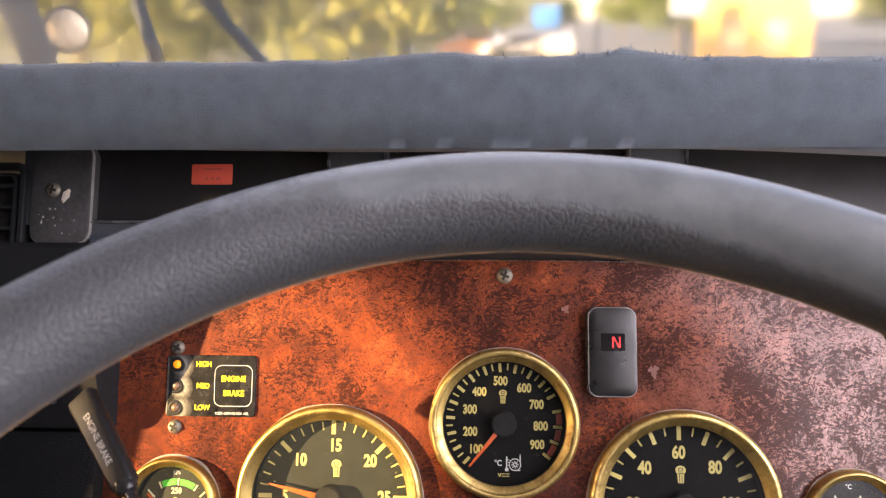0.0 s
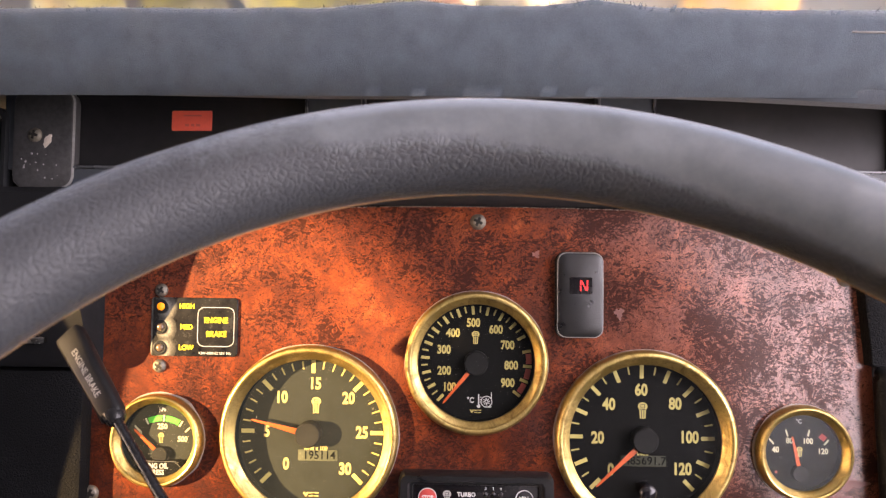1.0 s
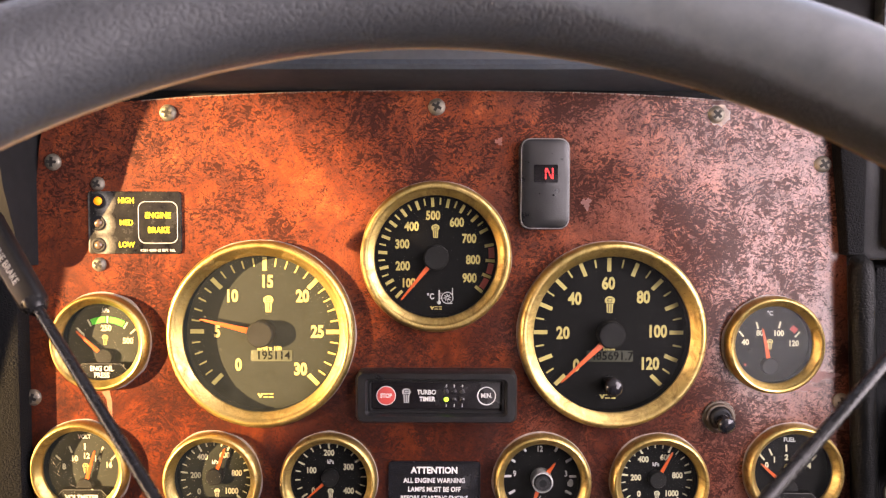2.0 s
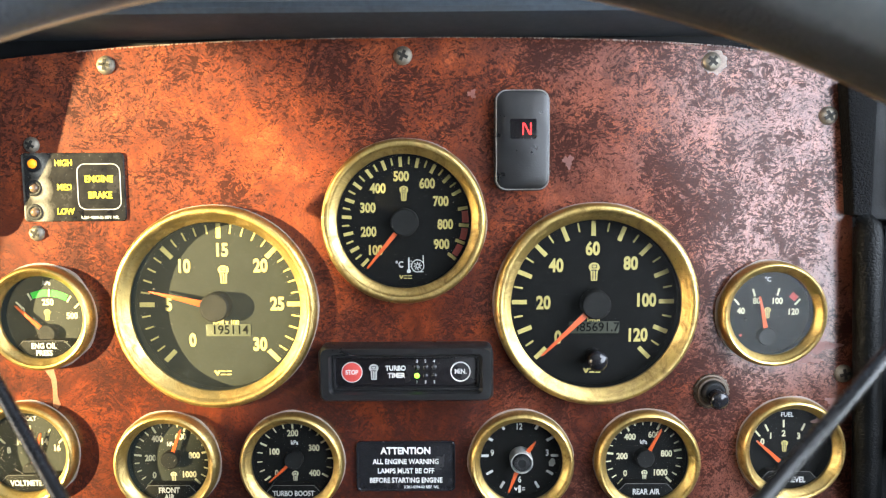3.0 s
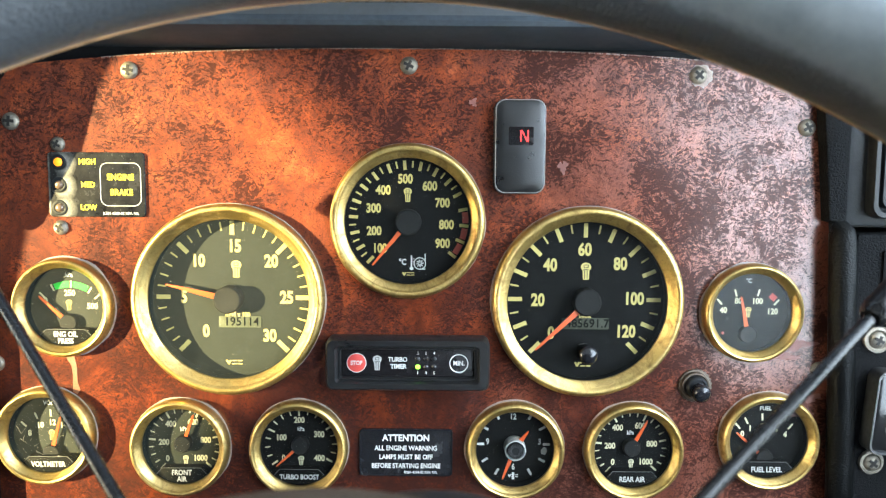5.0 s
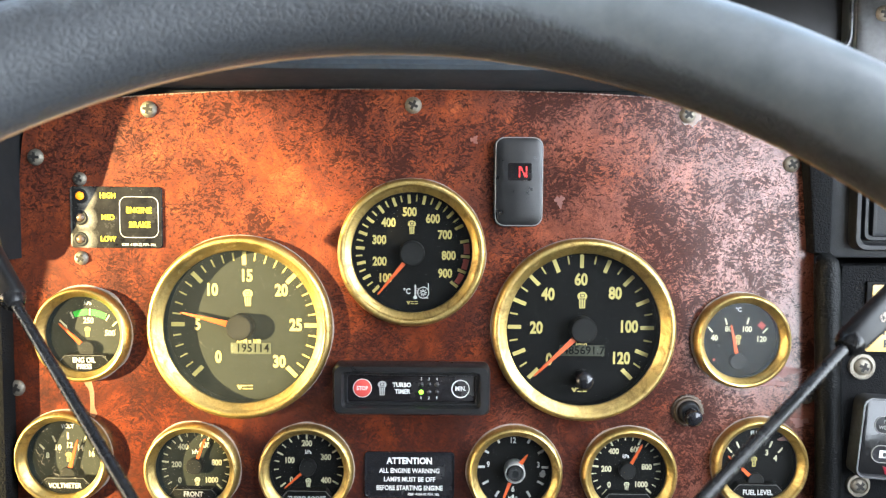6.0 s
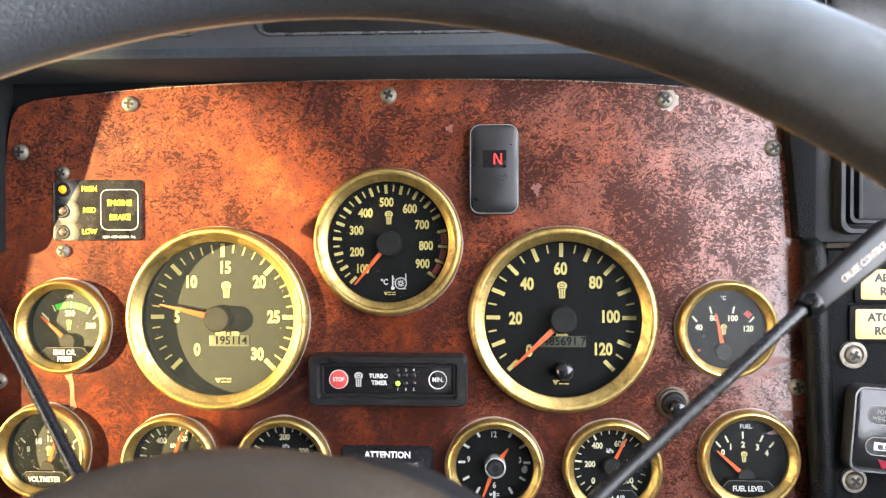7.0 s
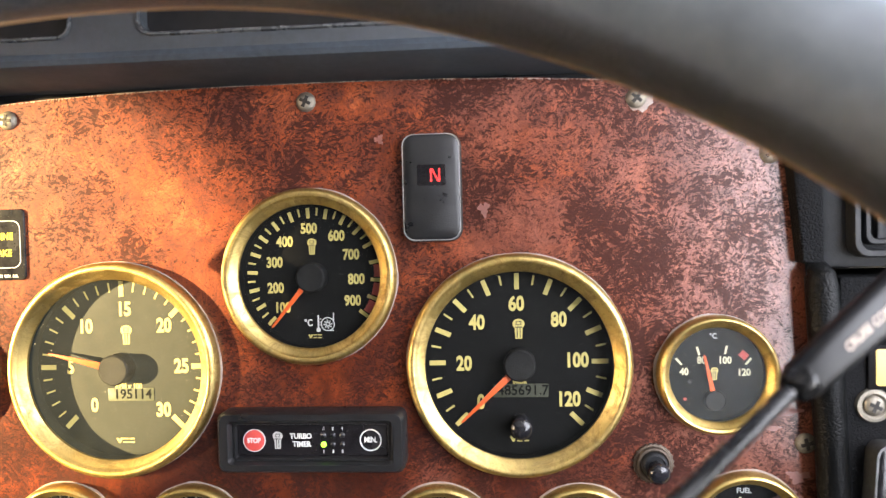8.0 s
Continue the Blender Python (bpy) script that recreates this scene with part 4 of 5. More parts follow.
# ---- things on the panel ----
def dusted_plate():
    """Glossy black plate: pale dust wiped up against the lamps and left along its edge."""
    m, n, l, p = nodes_of("dusted_black_plate")
    co = n.new("ShaderNodeTexCoord").outputs["Object"]
    split = n.new("ShaderNodeSeparateXYZ")
    l.new(co, split.inputs[0])
    film = None
    for z in (13.2, -0.4, -13.7):
        d = n.new("ShaderNodeVectorMath")
        d.operation = "DISTANCE"
        l.new(co, d.inputs[0])
        d.inputs[1].default_value = (-0.0208, -0.0015, (z - 1.0) / 1000)
        ring = ramp(n, l, arith(n, l, "MULTIPLY", d.outputs["Value"], 100.0), [(0.30, (0, 0, 0)), (0.44, (1, 1, 1)), (0.62, (0.45,) * 3), (1.0, (0, 0, 0))])
        film = arith(n, l, "MAXIMUM", film, ring) if film else ring
    side = ramp(n, l, arith(n, l, "ADD", arith(n, l, "MULTIPLY", split.outputs["X"], 60.0), 1.5), [(0.0, (0.12,) * 3), (0.10, (0.25,) * 3), (0.35, (1, 1, 1))])
    edge = ramp(n, l, arith(n, l, "MULTIPLY", arith(n, l, "ADD", split.outputs["X"], 0.0290), 200.0), [(0.05, (1, 1, 1)), (0.42, (0, 0, 0))])
    film = arith(n, l, "MAXIMUM", arith(n, l, "MULTIPLY", film, side), arith(n, l, "MULTIPLY", edge, 0.8))
    grit = ramp(n, l, noise_node(n, l, co, 900.0, 5.0, 0.75), [(0.30, (0.25,) * 3), (0.70, (1, 1, 1))])
    cloud = ramp(n, l, noise_node(n, l, co, 160.0, 4.0, 0.6), [(0.30, (0.4,) * 3), (0.65, (1, 1, 1))])
    film = arith(n, l, "MULTIPLY", film, arith(n, l, "MULTIPLY", grit, cloud))
    haze = ramp(n, l, noise_node(n, l, co, 70.0, 5.0, 0.7), [(0.35, (0.0,) * 3), (0.75, (0.06,) * 3)])
    stray = ramp(n, l, noise_node(n, l, co, 1500.0, 2.0, 0.5), [(0.72, (0, 0, 0)), (0.78, (0.5,) * 3)])
    film = arith(n, l, "MAXIMUM", film, arith(n, l, "MAXIMUM", haze, stray))
    l.new(mix(n, l, film, (0.007, 0.007, 0.008), (0.46, 0.44, 0.37)), p.inputs["Base Color"])
    l.new(ramp(n, l, film, [(0.0, (0.22,) * 3), (0.4, (0.8,) * 3)]), p.inputs["Roughness"])
    p.inputs["Specular IOR Level"].default_value = 0.35
    return m


def build_engine_brake_lamps():
    t = thing("engine_brake_indicator", "dusty black engine brake lamp plate with yellow lettering", "indicator", -185.0, 0, -70.0)
    dusted = dusted_plate()
    part("plate", outline_box(rounded(57.4, 38.4, 2.2), -1.5, 0, 0.7), dusted, t)
    for k, s in enumerate(("HIGH", "MED", "LOW")):
        z = 13.2 - 13.5 * k
        boss = part("lamp_boss", lathe([(4.9, -1.3), (4.4, -1.75), (3.5, -1.9), (2.7, -1.6)], 28, -22.3, z), PLASTIC, t)
        part("lamp", lathe([(2.6, -1.45), (2.4, -2.2), (1.5, -2.9), (0, -3.2)], 20, -22.3, z), DULL_LED if k else AMBER_LED, boss)
        letter(t, s, -5.0, -1.5, z + 0.2, 4.6, YELLOW_PRINT, 0.022, 0.90)
    part("border", frame_ring(rounded(24.4, 25.8, 4.5, 14.4, 0.2), rounded(23.5, 24.9, 4.1, 14.4, 0.2), -1.7, -1.3, 0.1), PLATE_WHITE, t)
    letter(t, "ENGINE", 14.4, -1.5, 4.4, 5.1, YELLOW_PRINT, 0.022, 0.88)
    letter(t, "BRAKE", 14.8, -1.5, -4.6, 5.1, YELLOW_PRINT, 0.022, 0.88)
    letter(t, "K281-4389-02 REV. NIL", 14.2, -1.5, -17.0, 2.3, PLATE_WHITE, 0.01, 0.95)
    for z in (23.7, -25.8):
        screw(t, -22.7, 0, z, 4.4, 0, 30)


def build_gear_display():
    t = thing("gear_display", "slim black gear display showing a red N", "display", 65.3, 0, -45.9)
    part("case", outline_box(rounded(29.6, 54.4, 6.0), -8.5, 0, 2.4), CASE, t)
    part("border", frame_ring(rounded(29.3, 54.1, 5.9), rounded(28.3, 53.1, 5.5), -7.7, -5.6, 0.2), WORN_EDGE, t)
    part("edge_seam", frame_ring(rounded(30.6, 55.4, 6.4), rounded(29.4, 54.2, 6.0), -2.0, 0.0, 0.4), RECESS, t)
    w = part("window", outline_box(rounded(14.4, 10.6, 0.5, 0.2, 6.0, 1), -8.62, -8.0), SMOKED, t)
    x, z = 2.2, 6.0
    part("lit_character", strokes([(x + u, z + v, 3.1, 0.8, 90) for u in (-2.1, 2.1) for v in (-1.75, 1.75)] + [(x - 0.85, z + 1.7, 3.3, 0.8, -63), (x + 0.85, z - 1.7, 3.3, 0.8, -63)], -8.62), RED_LED, w)


def build_turbo_timer():
    t = thing("turbo_timer", "black turbo timer box with lit green lamp", "timer", 0.2, 0, -174.9)
    o, i = rounded(97.6, 31.4, 4.5), rounded(83.0, 20.4, 2.2)
    part("housing", frame_ring(o, i, -13.0, 0, 2.6), CASE, t)
    part("inner_frame", frame_ring(rounded(83.0, 20.4, 2.2), rounded(79.4, 17.0, 1.2), -9.6, -1, 0.9), CASE, t)
    f = part("face", outline_box(rounded(79.6, 17.2, 1.0), -7.0, 0, 0.2), SMOKED, t)
    part("stop_button", lathe([(5.6, -7.0), (5.6, -7.6), (5.0, -7.9), (0, -7.95)], 32, -30.6, 0), RED_PRINT, f)
    part("stop_ring", lathe([(5.9, -7.0), (5.9, -7.7), (5.5, -7.7), (5.5, -7.0)], 32, -30.6, 0), WHITE_PRINT, f)
    letter(f, "STOP", -30.6, -7.95, 0, 3.6, WHITE_PRINT, 0.03, 0.82)
    emblem(f, -18.3, -7.0, 0, 9.0, PALE_PRINT)
    letter(f, "TURBO", -6.0, -7.0, 2.0, 3.9, WHITE_PRINT, 0.03, 0.9)
    letter(f, "TIMER", -5.6, -7.0, -2.2, 3.9, WHITE_PRINT, 0.03, 0.9)
    for r, (z, ts) in enumerate(((2.6, (".5", "2", "4")), (-2.3, ("1", "3", "5")))):
        for c, s in enumerate(ts):
            x = 6.0 + 4.9 * c
            lit = r == 1 and c == 0
            part("lamp", lathe([(1.5, -7.0), (1.4, -7.7), (0.8, -8.2), (0, -8.3)], 16, x, z), GREEN_LED if lit else GLOSS_BLACK, f)
            letter(f, s, x, -7.0, 6.0 if r == 0 else -6.0, 2.4, WHITE_PRINT, 0.02, 0.9)
    part("minute_ring", lathe([(5.7, -7.0), (5.7, -7.5), (5.1, -7.5), (5.1, -7.0)], 36, 30.6, 0), WHITE_PRINT, f)
    letter(f, "MIN.", 30.6, -7.0, 0, 4.0, WHITE_PRINT, 0.03, 0.85)


def build_notice():
    t = thing("warning_notice", "black attention label with white lettering", "label", -1.0, 0, -232.3)
    part("plate", outline_box(rounded(57.0, 29.6, 2.4), -1.2, 0, 0.4), GLOSS_BLACK, t)
    part("rim", frame_ring(rounded(57.2, 29.8, 2.5), rounded(54.8, 27.4, 1.8), -1.9, -0.6, 0.3), GLOSS_BLACK, t)
    letter(t, "ATTENTION", 0, -1.2, 9.0, 5.6, WHITE_PRINT, 0.035, 0.92)
    for k, (s, w) in enumerate((("ALL ENGINE WARNING", 0.86), ("LAMPS MUST BE OFF", 0.86), ("BEFORE STARTING ENGINE", 0.82))):
        letter(t, s, 0, -1.2, 2.6 - 5.6 * k, 4.2, WHITE_PRINT, 0.022, w)
    letter(t, "K281-4394-02 REV. NIL", 9.0, -1.2, -12.6, 2.3, WHITE_PRINT, 0.01, 0.9)


def build_toggle():
    t = thing("toggle_switch", "small black toggle switch in a worn steel nut", "switch", 174.6, 0, -189.0)
    part("serrated_ring", outline_box([polar(0, 0, 10.4 if k % 2 else 9.8, 360 * k / 48) for k in range(48)], -1.6, 0, 0.5), AGED_NUT, t)
    part("nut", lathe([(8.9, -1.4), (8.9, -2.6), (8.3, -3.4), (7.4, -3.5), (7.0, -2.8), (6.6, -2.6)], 36), AGED_NUT, t)
    part("bushing", lathe([(6.5, -1.0), (6.5, -4.6), (6.1, -5.6), (5.2, -6.2), (4.9, -5.2), (0, -5.0)], 28), PLASTIC, t)
    part("lever", tube([(0, -6, 0), (0.3, -8.5, -1.0), (0.5, -11.0, -1.8), (0.7, -13.0, -2.4), (0.8, -14.2, -2.8), (0.85, -14.7, -3.0)], [3.6, 4.4, 5.6, 5.4, 3.8, 1.4], 20), GLOSS_BLACK, t)


build_engine_brake_lamps()
build_gear_display()
build_turbo_timer()
build_notice()
build_toggle()


# ---- dash round the panel ----
def structure(name, label, material=None, bm=None):
    ob = link(name, mesh_from(bm, name), material, None, DASH) if bm else thing(name, "", "")
    return tagged(ob, label, "dashboard", "", "structure")


def extrude_x(profile, x0, x1, steps=1, shift=None):
    """A closed (y, z) millimetre profile, drawn out along x."""
    bm = bmesh.new()
    rings = []
    for k in range(steps + 1):
        x = x0 + (x1 - x0) * k / steps
        rings.append([bm.verts.new((x / 1000, (y + (shift(x, i)[0] if shift else 0)) / 1000, (z + (shift(x, i)[1] if shift else 0)) / 1000)) for i, (y, z) in enumerate(profile)])
    n = len(profile)
    for a, b in zip(rings, rings[1:]):
        for k in range(n):
            bm.faces.new((a[k], a[(k + 1) % n], b[(k + 1) % n], b[k]))
    bm.faces.new(rings[0])
    bm.faces.new(rings[-1])
    bmesh.ops.recalc_face_normals(bm, faces=bm.faces)
    return smooth(bm, 30)


POCKETS = ((-182.0, 150.0), (0.0, 141.0), (176.5, 141.0))


def build_fascia():
    """The moulded strip above the panel with three lens pockets."""
    bm = bmesh.new()

    def loop(pts):
        vs = [bm.verts.new((x / 1000, -0.036, z / 1000)) for x, z in pts]
        return [bm.edges.new((vs[k], vs[(k + 1) % len(vs)])) for k in range(len(vs))]

    edges = loop([(-294, 28), (-256, 27), (-250, 21), (-244, 17), (244, 17), (250, 21), (256, 27), (294, 28), (294, 96), (-294, 96)])
    for x, w in POCKETS:
        edges += loop(rounded(w, 62, 6.0, x, 61.5, 4))
    bmesh.ops.triangle_fill(bm, use_beauty=True, use_dissolve=False, edges=edges)
    out = bmesh.ops.extrude_face_region(bm, geom=bm.faces[:])
    for v in out["geom"]:
        if isinstance(v, bmesh.types.BMVert):
            v.co.y += 0.012
    bmesh.ops.recalc_face_normals(bm, faces=bm.faces)
    root = structure("dash_fascia", "black moulded plastic fascia with smoked lens pockets", FASCIA, bm)
    part("brow", extrude_x([(-36, 22), (-37.5, 19), (-36, 16.5), (-30, 14.5), (-4, 11.5), (6, 11.5), (6, 30), (-30, 30)], -250, 250), BROW, root)
    for x, w in POCKETS:
        lens = part("lens", outline_box(rounded(w - 0.4, 61.6, 5.8, x, 61.5, 4), -29.0, -25.0), POCKET_LENS, root)
        part("pocket_rim", frame_ring(rounded(w + 4, 66, 8.0, x, 61.5, 5), rounded(w + 0.6, 62.6, 6.2, x, 61.5, 5), -37.6, -35.5, 0.9), RUBBED_RIM, lens)
    for x in (-268.2, 268.4):
        tab = part("end_tab", outline_box(rounded(37, 61, 8.0, x, 46.5), -40.0, -30, 1.8), TAB, root, "glossy worn black end plate")
        part("rubbed_edge", frame_ring(rounded(37.2, 61.2, 8.1, x, 46.5), rounded(35.6, 59.6, 7.4, x + (0.7 if x < 0 else -0.7), 46.5), -38.9, -36.0, 0.5), WORN_EDGE, tab)
        screw(tab, x - 4.2, -39.6, 48.4, 4.6, 0, 12)
    rng = random.Random(9)
    blot = [(-264.4 + 2.6 * math.cos(a) * rng.uniform(0.7, 1.1) + 1.4 * math.sin(a), 45.0 + 4.4 * math.sin(a) * rng.uniform(0.75, 1.1)) for a in (2 * math.pi * k / 22 for k in range(22))]
    part("white_residue", outline_box(blot, -40.25, -39.8, 0.1), RESIDUE, root)
    for k in range(16):
        x, z, r = -268 + rng.uniform(-13, 13), 28 + rng.uniform(-8, 9), rng.uniform(0.3, 0.8)
        part("speck", lathe([(r, -39.9), (r * 0.7, -40.2), (0, -40.3)], 8, x, z), WORN_EDGE, root)
    return root


fascia = build_fascia()
s = thing("warning_sticker", "faded orange-red sticker on the smoked lens", "sticker", -179.4, -29.2, 60.0)
part("paper", outline_box(rounded(25.4, 12.6, 1.0), -0.3, 0, 0.1), RED_LABEL, s)
part("printed_lines", strokes([(0.5, 3.2, 11, 0.9, 0), (-3, -2.8, 2.4, 1.6, 0), (0.6, -2.8, 2.0, 1.6, 0), (4.0, -2.8, 2.4, 1.6, 0)], -0.3), DARK_RED, s)


def build_hood():
    """The padded roll over the fascia; its front hangs towards the driver."""
    prof = [(-34, 86), (-60, 68), (-84, 61), (-92, 61.5), (-98, 66), (-103, 76), (-106, 86), (-107, 94), (-104, 97.5), (-97, 101.5), (-80, 107.5), (-20, 130.5), (60, 159), (200, 206), (330, 241), (330, 120), (60, 100)]

    def shift(x, i):
        sag = -9.0 * max(0.0, (x - 90) / 210) ** 1.4 if x > 90 else 0.0
        return (2.0 * math.sin(x * 0.011 + 0.6), (sag if i < 8 else sag * 0.4) + 0.8 * math.sin(x * 0.021))

    root = structure("dash_hood", "dark padded vinyl dash hood", PAD, extrude_x(prof, -900, 560, 73, shift))
    part("piping", tube([(184 + 16 * k, -110.5 + 0.2 * math.sin(2.1 * k), 88.6 - 0.55 * k + 0.3 * math.sin(1.7 * k)) for k in range(12)], [0.5 + 0.2 * math.sin(2.6 * k) for k in range(12)], 8), GREY_PRINT, root)


build_hood()


def build_mat():
    """A dark felt mat over the hood with a ragged, fraying front edge."""
    rng = random.Random(5)
    t = thing("dash_mat", "dark felt dash mat with a fraying front edge", "dash mat", 0, 0, 0)
    bm = bmesh.new()
    xs = [-880 + 4 * k for k in range(358)]

    def lift(x):
        return 3.2 * math.exp(-((x + 35) / 34) ** 2) + 4.2 * math.exp(-((x - 56) / 22) ** 2) + 1.2 * noise.noise((x * 0.03, 0.2, 0)) + 0.8 * noise.noise((x * 0.15, 4.2, 0)) - 3.4 * max(0.0, (x - 100) / 140)

    rows = []
    for x in xs:
        h = lift(x)
        line = [(-94, 59.5), (-100.2, 64.5), (-105.4, 75.0), (-108.4, 86.0), (-109.6, 94.0), (-109.0, 98.0 + 0.8 * h + rng.uniform(-0.3, 0.3)), (-106.0, 102.0 + h), (-98, 105.5 + h), (-80, 111.0 + h * 0.6), (-20, 133.5), (60, 162), (200, 209), (330, 244)]
        rows.append([bm.verts.new((x / 1000, y / 1000, z / 1000)) for y, z in line])
    for a, b in zip(rows, rows[1:]):
        for k in range(len(a) - 1):
            bm.faces.new((a[k], a[k + 1], b[k + 1], b[k]))
    bmesh.ops.solidify(bm, geom=bm.faces[:], thickness=0.002)
    bmesh.ops.recalc_face_normals(bm, faces=bm.faces)
    part("felt", smooth(bm, 60), FELT, t)
    bm = bmesh.new()
    for _ in range(2600):
        x = rng.uniform(-420, 420)
        h = lift(x)
        y, z = rng.choice(((-111, 98.0 + h), (-107, 102.0 + h), (-109, 100.0 + h), (-100, 105.0 + h)))
        big = rng.random() < 0.02
        ln = rng.uniform(2.0, 4.0) if big else rng.uniform(0.4, 1.3)
        w = rng.uniform(0.10, 0.22) if not big else rng.uniform(0.2, 0.5)
        dx, dy, dz = rng.uniform(-0.8, 0.8), rng.uniform(-0.6, 0.3), rng.uniform(0.2, 1.0)
        p, q = Vector((x, y, z)), Vector((x + dx * ln, y + dy * ln, z + dz * ln))
        a, b, c = (bm.verts.new(v / 1000) for v in (p - Vector((w, 0, 0)), p + Vector((w, 0, 0)), q))
        bm.faces.new((a, b, c))
    for cx, n, tall in ((57, 60, 6.0), (50, 40, 4.5), (38, 16, 3.5), (80, 22, 5.0), (97.4, 26, 5.0), (-68.5, 26, 4.5), (-11, 14, 3.5), (140, 16, 4.0), (-150, 14, 3.5), (-205, 14, 3.5), (178, 18, 4.0)):
        for _ in range(n):
            x = cx + rng.gauss(0, 2.2)
            p = Vector((x, -105 + rng.uniform(-4, 3), 99.5 + lift(x)))
            q = p + Vector((rng.gauss(0, 1.6), rng.uniform(-1, 1), rng.uniform(0.4, 1.0) * tall))
            w = rng.uniform(0.25, 0.6)
            bm.faces.new([bm.verts.new(v / 1000) for v in (p - Vector((w, 0, 0)), p + Vector((w, 0, 0)), q)])
    tagged(part("fringe", bm, FELT, t), kind="stuff")


build_mat()


def vent(parent, x0, x1, z0, z1, y, vertical):
    """An air outlet: two nested frames with slats and a dark throat behind."""
    cx, cz, w, h = (x0 + x1) / 2, (z0 + z1) / 2, x1 - x0, z1 - z0
    v = part("air_vent", frame_ring(rounded(w, h, 7, cx, cz), rounded(w - 8, h - 8, 5, cx, cz), y, y + 8, 1.6), PLASTIC, parent)
    part("inner_frame", frame_ring(rounded(w - 12, h - 12, 4.5, cx, cz), rounded(w - 18, h - 18, 3, cx, cz), y + 1.5, y + 14, 1.2), PLASTIC, v)
    part("throat", outline_box(rounded(w - 8, h - 8, 4, cx, cz), y + 16, y + 22), RECESS, v)
    n = 5
    for k in range(n):
        if vertical:
            xx = x0 + 14 + (w - 28) * k / (n - 1)
            bm = box_mm(xx - 1.2, xx + 1.2, y + 4, y + 14, z0 + 9, z1 - 9, 0.5)
        else:
            zz = z0 + 14 + (h - 28) * k / (n - 1)
            bm = box_mm(x0 + 9, x1 - 9, y + 4, y + 14, zz - 1.2, zz + 1.2, 0.5)
        part("slat", bm, PLASTIC, v)


def build_sides():
    left = structure("dash_side_left", "black plastic vent pod beside the panel", MATTE, extrude_x([(60, 16.5), (-40, 16.5), (-43, 13), (-42, -10), (-34, -50), (-18, -92), (-14, -96), (60, -96)], -430, -245.5))
    vent(left, -425, -291, -14, 66, -39, False)
    part("catch", box_mm(-288, -270, -27, -20, -80, -76, 0.6), CHROME, left)
    structure("dash_box_left", "grained black vinyl knee panel beside the panel", GRAIN, box_mm(-430, -252, -12, 60, -420, -98, 4))
    right = structure("dash_side_right", "black plastic vent housing beside the panel", PLASTIC, box_mm(256, 430, -8, 60, -91, 16.5, 3))
    vent(right, 267, 400, -86, 12, -16, True)
    part("padded_strip", outline_box([(239, -16), (242.5, -50), (246, -88), (256.5, -90), (256.5, -14)], -10, 10, 2.2), GRAIN, right)
    structure("edge_roll_right", "glossy black vinyl roll along the panel edge", leather("glossy_black_vinyl", (0.003, 0.0033, 0.0034), 0.34, 420.0, 0.4, 0.1, 0.10), tube([(253.8, -2, -91.5), (253.9, -7, -92), (254.0, -9, -94), (254.6, -9.5, -100), (257.0, -9.5, -150), (259.6, -9.5, -210), (262.9, -9.5, -300)], [2.5, 5.5, 7.0, 7.6, 7.6, 7.6, 7.6], 24))
    sw = structure("switch_panel", "grained black vinyl switch panel", GRAIN, box_mm(262, 430, -12, 60, -420, -95, 3))
    screw(sw, 276.4, -13.0, -157.2, 5.0, 8.4, 25)
    screw(sw, 277.4, -13.0, -231.5, 5.0, 7.6, 40)
    # added unseen wing, outlined so its shadow borders the sunlight on the left
    structure("shadow_wing", "unseen dark wing added to shade the left of the panel", MATTE, extrude_x([(60, 95), (-205, 95), (-197, 72), (-183, 42), (-174, 22), (-172.3, 21), (-165.7, 2.7), (-154.8, -22), (-149, -34), (-144.4, -47), (-143, -62), (-141.5, -75), (-139, -80), (-134.2, -82.3), (-134.6, -87), (-131, -110), (-124, -150), (-119, -185), (-114.5, -225), (-110, -420), (60, -420)], -442, -430))
    structure("dash_core", "black dash core behind the panel", MATTE, box_mm(-262, 262, 9, 40, -271, 24, 2))
    structure("dash_lower", "black lower dash below the panel", PLASTIC, box_mm(-252, 262, -4, 80, -560, -272, 4))
    for x0, z0, z1, a in ((280.4, -124.6, -106.4, "ABS OFF"), (277.4, -148.0, -129.6, "ATC OFF")):
        t = thing("switch_label", "yellow label with black lettering on a switch plate", "label", x0 + 20, -12, (z0 + z1) / 2)
        part("backing", outline_box(rounded(47, 21.6, 1.0), -1.6, 0, 0.5), PLATE_BLACK, t)
        part("paper", outline_box(rounded(40, 17.6, 1.4), -1.9, -1.4, 0.1), LABEL_YELLOW, t)
        letter(t, a, 0, -1.9, 3.8, 6.6, BLACK_PRINT, 0.045, 0.98)
        letter(t, "ROAD", 0, -1.9, -4.2, 6.6, BLACK_PRINT, 0.045, 0.98)
    t = thing("window_switch", "worn chrome power window switch with black insert", "switch", 296, -12, -200.0, 0, 4.5, 0)
    part("bezel", frame_ring(rounded(50, 50, 6), rounded(46.4, 46.8, 4.6), -11.2, 0, 1.4), SWITCH_RIM, t)
    f = part("insert", outline_box(rounded(46.8, 47.2, 4.8), -9.5, 0, 0.8), DARK_CHROME, t)
    for z in (8.5, -9.5):
        part("oval_rim", frame_ring(rounded(21, 11, 5.4, -5.5, z), rounded(20, 10, 4.9, -5.5, z), -10.0, -9.2, 0.15), DIM_PRINT, f)
        part("oval_field", outline_box(rounded(20.2, 10.2, 4.9, -5.5, z), -9.65, -9.2), GLOSS_BLACK, f)
    letter(f, "POWER", -5.5, -9.7, 10.3, 3.4, DIM_PRINT, 0.01, 0.9)
    letter(f, "WINDOWS", -5.5, -9.7, 6.7, 3.4, DIM_PRINT, 0.01, 0.9)
